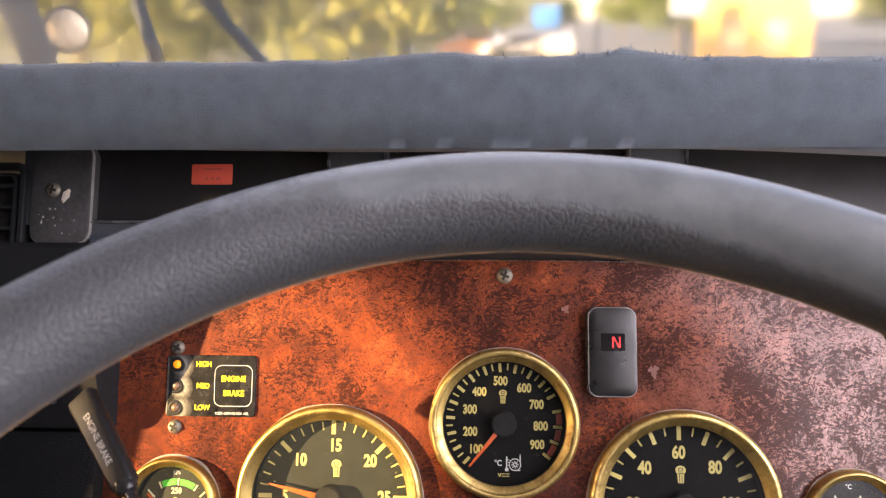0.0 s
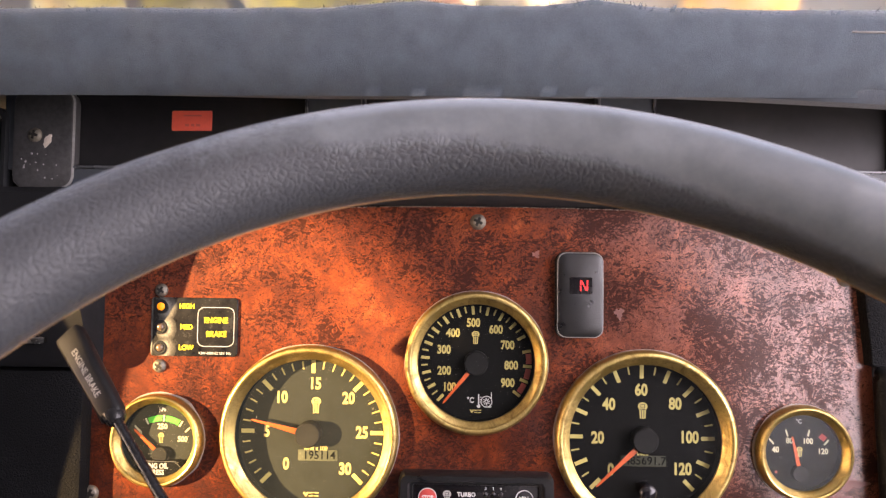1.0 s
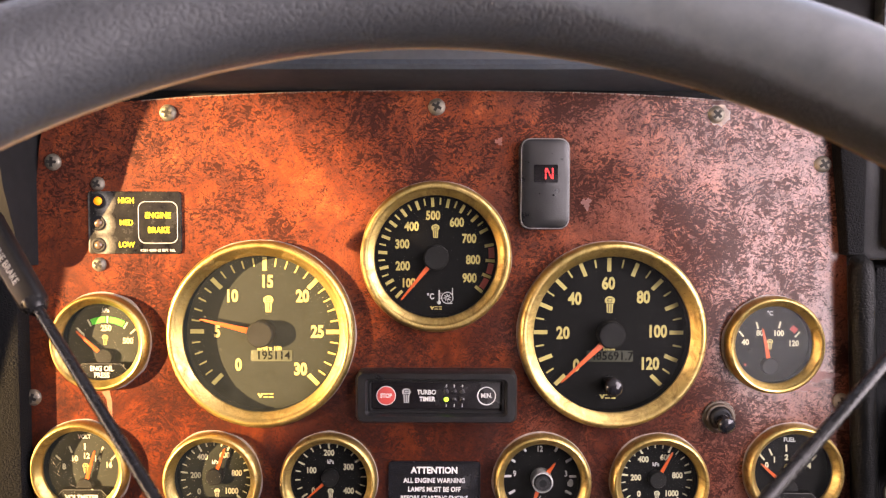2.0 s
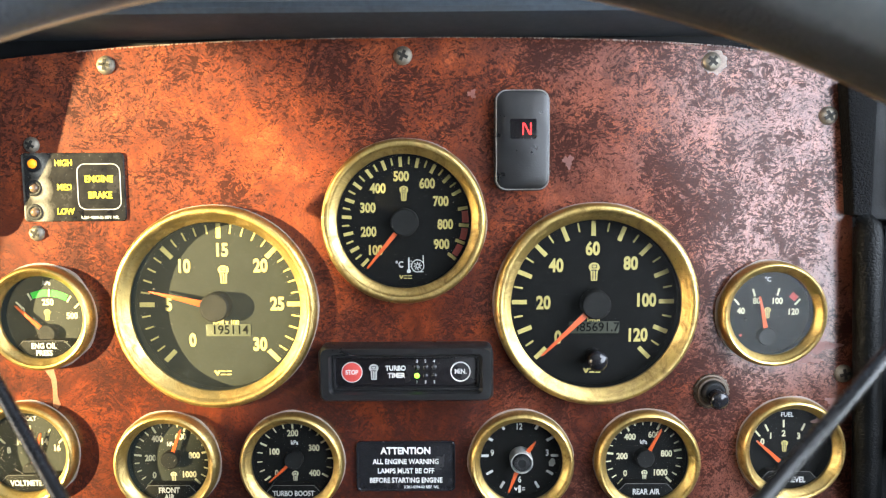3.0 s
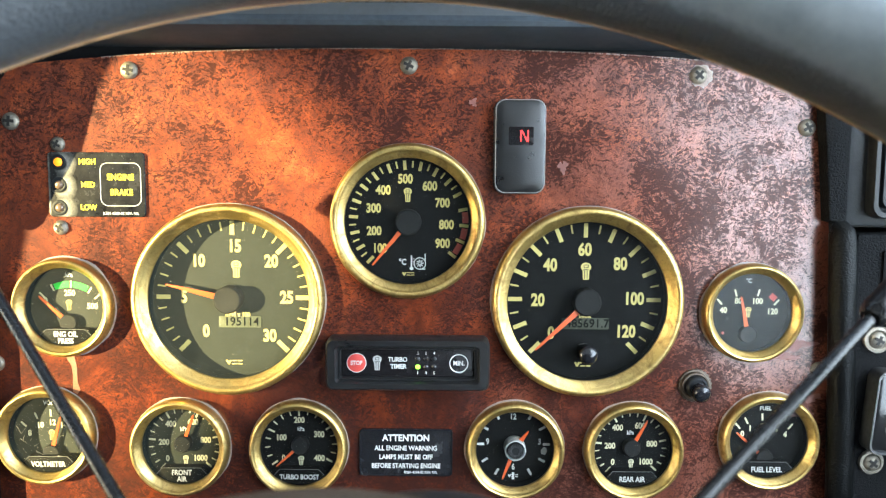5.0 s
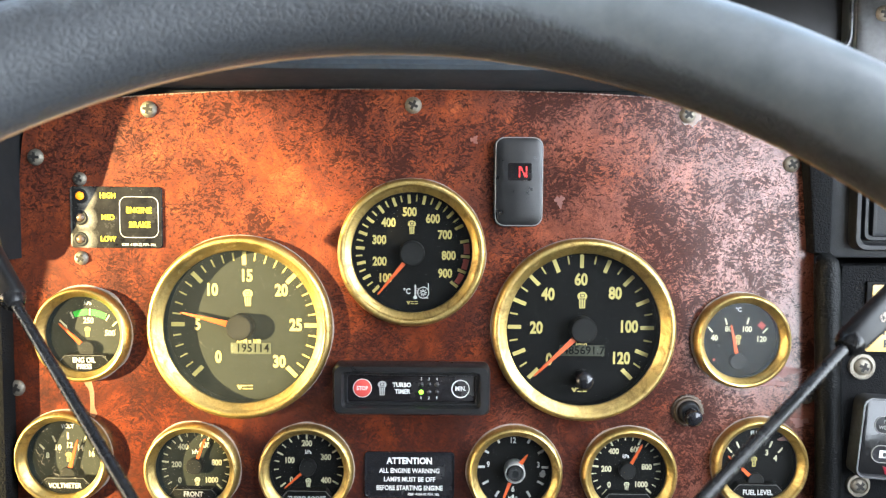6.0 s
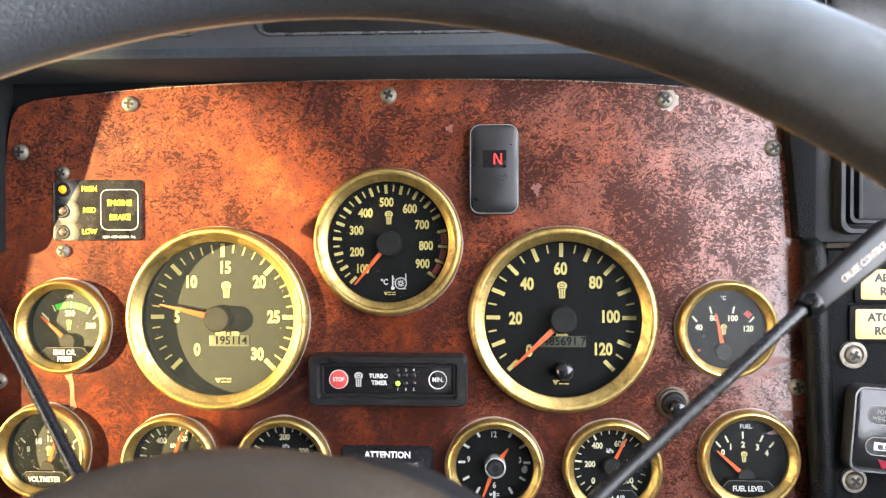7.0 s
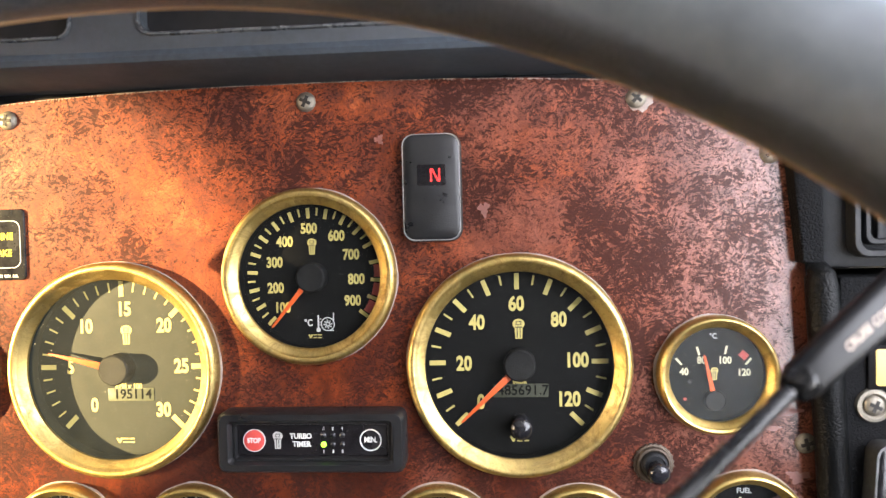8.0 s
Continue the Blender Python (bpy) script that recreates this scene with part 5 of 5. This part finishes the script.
    part("window_symbol", strokes([(-5.5, -9.5, 11, 4.6, 0)], -9.7), WHITE_PRINT, f)
    part("symbol_detail", strokes([(-7.5, -9.5, 3, 2.2, 0), (-3.2, -9.5, 3, 2.2, 0), (-5.5, -11.0, 6, 0.6, 0)], -9.9), BLACK_PRINT, f)
    part("red_patch", outline_box([(-8, -17), (0, -18.8), (7, -16.6), (13, -19), (10, -22), (-6, -22)], -10.2, -9.4, 0.2), CRIMSON, f)


build_sides()


# ---- steering wheel and levers ----
def build_wheel():
    t = thing("steering_wheel", "worn black leather steering wheel", "steering wheel", 13.0, -318.0, -167.5, -38.3, 0, 3.5)
    big, small, nu, nv = 237.0, 20.0, 160, 28
    bm = bmesh.new()
    rings = []
    for i in range(nu):
        a = 2 * math.pi * i / nu
        ring = []
        for j in range(nv):
            b = 2 * math.pi * j / nv
            r = small * (1 + 0.012 * noise.noise((6 * math.cos(a), 6 * math.sin(a), b)))
            ring.append(bm.verts.new(((big + r * math.cos(b)) * math.cos(a) / 1000, -r * math.sin(b) / 1000, (big + r * math.cos(b)) * math.sin(a) / 1000)))
        rings.append(ring)
    for i in range(nu):
        for j in range(nv):
            bm.faces.new((rings[i][j], rings[(i + 1) % nu][j], rings[(i + 1) % nu][(j + 1) % nv], rings[i][(j + 1) % nv]))
    bmesh.ops.recalc_face_normals(bm, faces=bm.faces)
    rim = part("rim", smooth(bm, 90), RIM, t)
    bm = bmesh.new()
    thread = surface("tan_thread", (0.35, 0.20, 0.09), 0.7, 0, 0.2, 300)
    r, y = big - small * math.cos(0.92), small * math.sin(0.92)
    tube([(r * math.cos(2 * math.pi * i / 120), y, r * math.sin(2 * math.pi * i / 120)) for i in range(121)], 0.55, 6, bm, False)
    part("seam", bm, thread, rim)
    part("hub", lathe([(70, 98), (66, 72), (60, 52), (54, 46), (0, 46)], 48, 10), PLASTIC, t)
    part("horn_pad", lathe([(58, 50), (60, 45), (56, 41), (48, 39.5), (24, 38), (0, 37.5)], 48), leather("brown_black_pad", (0.024, 0.017, 0.011), 0.42, 520.0, 0.4, 0.1, 0.4), t, "", pose(-0.022, 0, 0) @ Matrix.Diagonal((1.50, 1, 1.0, 1)))
    for a in (205, 335, 270):
        c, s = math.cos(radians(a)), math.sin(radians(a))
        part("spoke", tube([(c * r, y, s * r) for r, y in ((48, 72), (110, 50), (180, 16), (232, 0))], [13, 10, 9, 9], 14), PLASTIC, t)


build_wheel()
column = thing("steering_column", "black steering column shroud below the wheel", "steering column", 0, 0, 0)
part("shroud", tube([(13, -262, -212), (13, -200, -260), (13, -100, -338), (13, 10, -425)], [34, 44, 50, 50], 32), PLASTIC, column)


EMBOSSED = surface("embossed_grey_print", (0.30, 0.29, 0.28), 0.6, 0, 0.35, 400)
WORN_PRINT = surface("worn_beige_print", (0.50, 0.40, 0.33), 0.7, 0, 0.35, 400)


def build_lever(name, label, foot, knee, joint, tip, words, w0, w1, turn_flip):
    """A column lever: a thin bent rod with a flat tapered grip."""
    t = thing(name, label, "lever", 0, 0, 0)
    part("rod", tube([foot, knee, joint], [2.7, 2.5, 2.4], 16), ROD, t)
    j, e = Vector(joint), Vector(tip)
    d = (e - j).normalized()
    side = d.cross(Vector((0, -1, 0))).normalized()
    out = d.cross(side).normalized()
    ln = (e - j).length
    part("collar", tube([tuple(j - d * 3), tuple(j - d * 0.5), tuple(j + d * 2.5)], [3.6, 5.2, 5.4], 20), ROD, t)
    m = Matrix((side, out, d)).transposed().to_4x4()
    m.translation = j / 1000
    bm = bmesh.new()
    rows = []
    for u, w, h in ((0, w0 * 0.8, 6.0), (1.5, w0, 7.6), (ln * 0.5, (w0 + w1) / 2, 8.2), (ln - 2.5, w1, 8.0), (ln - 0.6, w1 * 0.94, 7.2), (ln, w1 * 0.8, 5.6)):
        o = rounded(w, h, min(w, h) * 0.34, 0, 0, 4)
        rows.append([bm.verts.new((x / 1000, y / 1000, u / 1000)) for x, y in o])
    n = len(rows[0])
    for a, b in zip(rows, rows[1:]):
        for k in range(n):
            bm.faces.new((a[k], a[(k + 1) % n], b[(k + 1) % n], b[k]))
    bm.faces.new(rows[0])
    bm.faces.new(rows[-1])
    bmesh.ops.recalc_face_normals(bm, faces=bm.faces)
    g = part("grip", smooth(bm, 40), GRIP, t, "", m)
    me = text_mesh(words, 4.8 if not turn_flip else 3.9, 0.005, 0.95, EMBOSSED if not turn_flip else WORN_PRINT)
    ink = link("lettering", me, None, g)
    face = -4.15 if out.y > 0 else 4.15
    sgn = 1 if turn_flip else -1
    x_ax = Vector((0, 0, sgn))
    y_ax = Vector((0, 1 if out.y > 0 else -1, 0))
    z_ax = x_ax.cross(y_ax)
    mm = Matrix((x_ax, y_ax, z_ax)).transposed().to_4x4()
    mm.translation = Vector((0, face / 1000, ln / (2000 if not turn_flip else 1820)))
    ink.matrix_basis = mm


build_lever("engine_brake_lever", "black engine brake lever with embossed lettering", (8, -274, -262), (-82, -201, -183), (-174, -130, -105), (-210, -107, -67.5), "ENGINE BRAKE", 12.0, 15.0, False)
build_lever("cruise_control_lever", "black cruise control lever with worn white lettering", (22, -270, -216), (100, -221, -164), (180, -171, -113.5), (226, -145, -86), "CRUISE CONTROL", 11.0, 14.5, True)


# ---- the cab that closes the place ----
def slab(bm, x0, x1, y0, y1, z0, z1):
    return box_mm(x0 * 1000, x1 * 1000, y0 * 1000, y1 * 1000, z0 * 1000, z1 * 1000, 0, bm)


def shell(name, label, slabs, material=LINING):
    bm = bmesh.new()
    for s in slabs:
        slab(bm, *s)
    return tagged(link(name, mesh_from(bm, name), material), label, name.split("_")[0], "", "structure")


FLOOR, ROOF, BACK, NOSE = 1.15, 3.15, -1.75, 0.62
# unseen shell: pale roof bounces light down, dark back wall keeps reflections low
shell("floor", "dark cab floor", [(-1.72, 0.63, BACK, NOSE, FLOOR - 0.06, FLOOR)], FLOOR_MAT)
shell("ceiling", "pale lined cab roof", [(-1.72, 0.63, BACK, 0.30, ROOF, ROOF + 0.06)], HEADLINER)
shell("wall_back", "dark trimmed cab back wall", [(-1.66, 0.63, BACK, BACK + 0.06, FLOOR, ROOF)], TRIM)
# unseen side walls, their door windows sized to shape sun and sky light; the front door post stands at the windscreen
shell("wall_left", "grey lined passenger side with a window opening", [(-1.72, -1.66, BACK, NOSE, FLOOR, 2.08), (-1.72, -1.66, BACK, 0.30, 2.75, ROOF), (-1.72, -1.66, 0.12, 0.30, 2.08, 2.75)])
# added unseen post, its outline drawn to cast the right border of the sunlight
tagged(link("sun_shaping_post", mesh_from(extrude_x([(BACK * 1000, 2080), (-1100, 2080), (-1024, 2470), (-1016, 2514), (-1036, 2560), (-1040, 2590), (-1024, 2666), (-1012, 2692), (-992, 2708), (-972, 2719), (-948, 2728), (-883, 2750), (BACK * 1000, 2750)], -1720, -1660), "sun_shaping_post"), LINING), "unseen grey lined post cut to shape the sunlight on the panel", "post", "", "structure")
shell("wall_right", "grey lined driver side with a window opening", [(0.57, 0.63, BACK + 0.06, NOSE - 0.06, FLOOR, 2.14), (0.57, 0.63, BACK + 0.06, 0.30, 2.98, ROOF), (0.57, 0.63, BACK + 0.06, -1.22, 2.14, 2.98), (0.57, 0.63, -0.02, 0.30, 2.14, 2.98)])
shell("wall_front", "dark firewall below the windscreen", [(-1.72, 0.63, NOSE - 0.06, NOSE, FLOOR, 2.22)], FLOOR_MAT)


bm = bmesh.new()
vs = [bm.verts.new(p) for p in ((-1.66, 0.55, 2.225), (0.57, 0.55, 2.225), (0.57, 0.305, 3.15), (-1.66, 0.305, 3.15))]
bm.faces.new(vs)
bmesh.ops.solidify(bm, geom=bm.faces[:], thickness=0.005)
for f in list(bm.faces):
    if f.calc_area() > 1 and f.calc_center_median().y == max(g.calc_center_median().y for g in bm.faces if g.calc_area() > 1):
        bm.faces.remove(f)
        break
pane = tagged(link("windscreen", mesh_from(bm, "windscreen"), HAZED), "clear windscreen glass with added haze and blur", "window", "", "structure")
pane.visible_shadow = False


# ---- outside ----
BARK = surface("bark", (0.13, 0.10, 0.07), 0.9, 0, 0.4, 8, 0.8, 30)
LEAF = surface("leaves", (0.10, 0.13, 0.030), 0.9, 0, 0.3, 3, 0, 400, 0.05, 0, 0.1)
LEAF_DRY = surface("dry_leaves", (0.22, 0.22, 0.07), 0.9, 0, 0.3, 3, 0, 400, 0.05, 0, 0.1)
GROUND = surface("dusty_asphalt", (0.11, 0.105, 0.10), 0.9, 0, 0.3, 2, 0.5, 40)
GRASS = surface("dry_grass", (0.16, 0.16, 0.06), 0.9, 0, 0.4, 4, 0.6, 30)
SAND = surface("sandy_render", (0.62, 0.38, 0.13), 0.85, 0, 0.15, 3, 0.4, 30)
TUBE = surface("dark_tube", (0.020, 0.026, 0.034), 0.7, 0, 0.2, 30, 0, 400, 0.1, 0, 0.2)
CAR_WHITE = surface("greyed_white_car_paint", (0.46, 0.45, 0.44), 0.25, 0, 0.05, 5, 0, 400, 0.05, 0.5)
CAR_RED = surface("copper_car_paint", (0.45, 0.16, 0.07), 0.25, 0, 0.05, 5, 0, 400, 0.05, 0.5)
CAR_GLASS = surface("car_glass", (0.02, 0.025, 0.03), 0.08, 0, 0.2, 5)
TYRE = surface("tyre_rubber", (0.02, 0.02, 0.02), 0.85, 0, 0.2, 20)
BLUE = surface("blue_sign_paint", (0.06, 0.22, 0.60), 0.4, 0, 0.08, 4)
SIGN_WHITE = surface("white_sign_paint", (0.60, 0.60, 0.60), 0.5, 0, 0.06, 4)
ROOFING = surface("rusty_roof_sheet", (0.24, 0.12, 0.07), 0.6, 0.2, 0.3, 4)

bm = bmesh.new()
rows = [[bm.verts.new((sx, sy, 0)) for sx in (-3000, -400, -100, -40, -15, 0, 15, 40, 100, 400, 3000)] for sy in (-3000, -400, -60, -10, 20, 60, 150, 500, 3000)]
for a, b in zip(rows, rows[1:]):
    for k in range(len(a) - 1):
        bm.faces.new((a[k], a[k + 1], b[k + 1], b[k]))
tagged(link("ground", mesh_from(bm, "ground"), GROUND), "dusty asphalt yard reaching to the distance", "ground", "", "structure")
bm = bmesh.new()
slab(bm, -60, 3, 12.5, 30, 0.004, 0.12)
tagged(link("verge", mesh_from(bm, "verge"), GRASS), "raised dry grass verge under the trees", "verge", "", "structure")


def tree_meshes(seed, height, spread, low, leaves, leaf):
    rng = random.Random(seed)
    trunk = bmesh.new()
    H = height * 1000
    tube([(0, 0, 0), (60, 40, H * 0.25), (-40, 90, H * 0.5), (40, 20, H * 0.8)], [H * 0.028, H * 0.022, H * 0.015, H * 0.006], 10, trunk)
    tips = []
    for k in range(11):
        a, u = 2.4 * k, rng.uniform(0.22, 0.72)
        r = spread * rng.uniform(0.55, 0.95)
        end = Vector((r * math.cos(a), r * math.sin(a), height * min(0.95, u + rng.uniform(-0.05, 0.28))))
        base = Vector((0, 0, height * u))
        midp = base.lerp(end, 0.5) + Vector((0, 0, 0.08 * height))
        tube([tuple(base * 1000), tuple(midp * 1000), tuple(end * 1000)], [H * 0.010, H * 0.006, H * 0.002], 6, trunk)
        tips += [end, midp, base.lerp(end, 0.8)]
    for k in range(14):
        a, r = rng.uniform(0, 6.28), spread * math.sqrt(rng.random())
        tips.append(Vector((r * math.cos(a), r * math.sin(a), height * rng.uniform(low, 0.98))))
    verts, faces = [], []
    for _ in range(leaves):
        c = rng.choice(tips)
        p = c + Vector((rng.gauss(0, 1), rng.gauss(0, 1), rng.gauss(0, 0.8))) * spread * 0.17
        if p.z < height * low * 0.6:
            continue
        u = Vector((rng.gauss(0, 1), rng.gauss(0, 1), rng.gauss(0, 1))).normalized()
        v = u.cross(Vector((rng.gauss(0, 1), rng.gauss(0, 1), rng.gauss(0, 1)))).normalized()
        s = rng.uniform(0.5, 1.1) * leaf
        k = len(verts)
        verts += [tuple(p - u * s), tuple(p + v * s * 0.5), tuple(p + u * s), tuple(p - v * s * 0.5)]
        faces.append((k, k + 1, k + 2, k + 3))
    crown = bpy.data.meshes.new("crown")
    crown.from_pydata(verts, [], faces)
    return mesh_from(trunk, "trunk"), crown


def tree(meshes, x, y, turn, size, material, label):
    t = new("tree")
    t.matrix_basis = pose(x, y, 0.1 if y < 30 and x < 3 else 0.0, 0, 0, turn) @ Matrix.Diagonal((size, size, size, 1))
    tagged(t, label, "tree", "trees round the yard")
    link("trunk", meshes[0], BARK, t)
    link("crown", meshes[1], material, t)
    return t


KIND_A = tree_meshes(3, 7.0, 3.4, 0.12, 5200, 0.16)
KIND_B = tree_meshes(8, 6.0, 3.0, 0.10, 4600, 0.15)
KIND_C = tree_meshes(12, 9.0, 4.0, 0.15, 5200, 0.24)
for x, y, a, s in ((-15.5, 20, 10, 1.0), (-10.2, 17.5, 80, 0.9), (-6.3, 19.5, 200, 1.05), (-2.9, 18.5, 310, 0.85)):
    tree(KIND_A, x, y, a, s, LEAF_DRY, "bushy sunlit yellow-green tree on the verge")
for x, y, a, s in ((-18.0, 27, 0, 1.2), (-12.5, 25, 40, 1.1), (-7.0, 27, 140, 1.2), (-2.6, 24, 70, 1.0)):
    tree(KIND_B, x, y, a, s, LEAF, "dense green tree behind the verge")
for x, y, a, s in ((3.0, 95, 0, 0.9), (10.0, 102, 60, 0.85), (17.0, 92, 120, 0.95), (24.5, 88, 200, 1.0), (15.0, 58, 260, 0.8), (18.5, 52, 30, 0.85), (32, 58, 320, 1.0), (37, 62, 150, 1.0), (-2.0, 110, 20, 0.8)):
    tree(KIND_C, x, y, a, s, LEAF, "distant green tree beyond the yard")


def car(x, y, turn, paint, label):
    t = new("car")
    t.matrix_basis = pose(x, y, 0, 0, 0, turn)
    tagged(t, label, "car", "parked cars")
    side = [(-2.2, 0.35), (-2.2, 0.80), (-1.5, 0.95), (-0.9, 1.42), (0.9, 1.46), (1.7, 1.0), (2.2, 0.85), (2.2, 0.35)]
    bm = bmesh.new()
    rings = [[bm.verts.new((sx, w * (0.82 if z > 1.2 else 1.0), z)) for sx, z in side] for w in (-0.88, 0.88)]
    k = len(side)
    for i in range(k):
        bm.faces.new((rings[0][i], rings[0][(i + 1) % k], rings[1][(i + 1) % k], rings[1][i]))
    bm.faces.new(rings[0])
    bm.faces.new(rings[1])
    bmesh.ops.recalc_face_normals(bm, faces=bm.faces)
    bmesh.ops.bevel(bm, geom=bm.edges[:], offset=0.06, segments=2, affect="EDGES")
    body = part("body", smooth(bm), paint, t)
    for w in (-1, 1):
        glass = bmesh.new()
        vs = [glass.verts.new((sx, w * yy, z)) for sx, z, yy in ((-1.3, 0.98, 0.885), (1.45, 1.02, 0.885), (0.85, 1.38, 0.76), (-0.85, 1.36, 0.76))]
        glass.faces.new(vs)
        bmesh.ops.solidify(glass, geom=glass.faces[:], thickness=0.02)
        part("side_window", glass, CAR_GLASS, body)
        for sx in (-1.35, 1.35):
            wh = part("wheel", lathe([(0, -110), (210, -110), (310, -100), (330, -60), (330, 60), (310, 100), (0, 100)], 24), TYRE, t, "", pose(sx, w * 0.82, 0.33))
            part("rim", lathe([(0, -116 if w < 0 else 106), (190, -112 if w < 0 else 104), (190, 0)], 16), CHROME, wh)
    return t


car(1.9, 46.0, 25, CAR_WHITE, "white parked car in the yard")
car(4.6, 44.0, 80, CAR_WHITE, "white parked car beside the sign")
car(-0.6, 49.0, 10, CAR_RED, "copper-coloured parked car in the yard")


def board_sign(name, label, x, y, w, z0, z1, paint, posts):
    t = new(name)
    t.matrix_basis = pose(x, y, 0)
    tagged(t, label, "sign")
    part("board", box_mm(-w * 500, w * 500, -40, 40, z0 * 1000, z1 * 1000, 15), paint, t)
    for px in posts:
        part("post", tube([(px * 1000, 60, 0), (px * 1000, 60, z1 * 1000)], 45, 10), TUBE, t)


board_sign("blue_sign", "blue and white sign board on two posts", 3.15, 38.0, 1.35, 1.9, 2.95, BLUE, (-0.5, 0.5))
board_sign("white_sign", "white sign board on a post", 8.1, 30.0, 1.3, 2.3, 3.5, SIGN_WHITE, (0.0,))
for x, y, h in ((5.15, 34.0, 8.0), (0.9, 36.0, 7.0), (10.0, 36.0, 5.0)):
    t = new("light_pole")
    t.matrix_basis = pose(x, y, 0)
    tagged(t, "slender grey pole standing in the yard", "pole", "poles in the yard")
    part("shaft", tube([(0, 0, 0), (0, 0, h * 500), (0, 0, h * 1000)], [70, 60, 45], 12), TUBE, t)
    part("lamp_head", box_mm(-120, 120, -500, 60, h * 1000 - 30, h * 1000 + 70, 25), TUBE, t)

BLIND = surface("cream_window_blind", (0.70, 0.56, 0.28), 0.7, 0, 0.1, 6)
shed = new("building")
shed.matrix_basis = pose(11.1, 31.0, 0, 0, 0, -20)
tagged(shed, "sunlit sandy building at the yard's edge", "building")
for sl in ((-2.2, 2.2, 0, 0.2, 0, 1.0), (-2.2, -1.2, 0, 0.2, 1.0, 2.2), (-0.2, 0.4, 0, 0.2, 1.0, 2.2), (1.4, 2.2, 0, 0.2, 1.0, 2.2), (-2.2, 2.2, 0, 0.2, 2.2, 5.0), (-2.2, -2.0, 0.2, 6, 0, 5.0), (2.0, 2.2, 0.2, 6, 0, 5.0), (-2.2, 2.2, 6, 6.2, 0, 5.0)):
    part("wall", slab(None, *sl), SAND, shed)
part("roof", box_mm(-2500, 2500, -400, 6500, 5000, 5160, 20), ROOFING, shed)
for x in (-0.7, 0.9):
    w = part("window", box_mm(x * 1000 - 480, x * 1000 + 480, 90, 120, 1000, 2200), BLIND, shed)
    part("sill", box_mm(x * 1000 - 520, x * 1000 + 520, -60, 80, 940, 1000, 8), SIGN_WHITE, w)

# tubes and the round spot mirror in front of the windscreen
arm = new("mirror_bracket")
tagged(arm, "grey tubular mirror bracket outside the windscreen", "bracket")
part("main_tube", tube([(-876, 870, 2620), (-819, 817, 2447), (-740, 751, 2310), (-706, 700, 2240), (-696, 600, 2190)], [30, 30, 27, 27, 27], 20), TUBE, arm)
part("brace", tube([(-718, 1025, 2540), (-691, 997, 2455), (-620, 922, 2296), (-603, 860, 2235), (-595, 600, 2190)], 13, 14), TUBE, arm)
part("brace", tube([(-666, 1060, 2520), (-605, 1039, 2456), (-443, 989, 2285), (-396, 930, 2230), (-386, 600, 2190)], 12, 14), TUBE, arm)
part("stay", tube([(-541, 1040, 2500), (-535, 1033, 2444), (-529, 1018, 2378)], 8, 10), TUBE, arm)
lamp = new("spot_mirror")
lamp.matrix_basis = pose(-0.746, 0.859, 2.350, 0, 0, 18) @ Matrix.Diagonal((0.82, 0.82, 0.82, 1))
tagged(lamp, "small round convex spot mirror on the bracket", "mirror")
part("housing", lathe([(0, 26), (30, 22), (46, 8), (50, -4), (48, -9), (44, -9), (43, -4)], 36), TUBE, lamp)
part("mirror_face", lathe([(43.5, -4), (30, -8), (15, -10), (0, -10.6)], 36), surface("hazy_tan_mirror", (0.60, 0.50, 0.38), 0.42, 0.6, 0.25, 30), lamp)
part("stem", tube([(0, 20, 0), (-30, 10, -40), (-45, -5, -75)], 7, 10), TUBE, lamp)
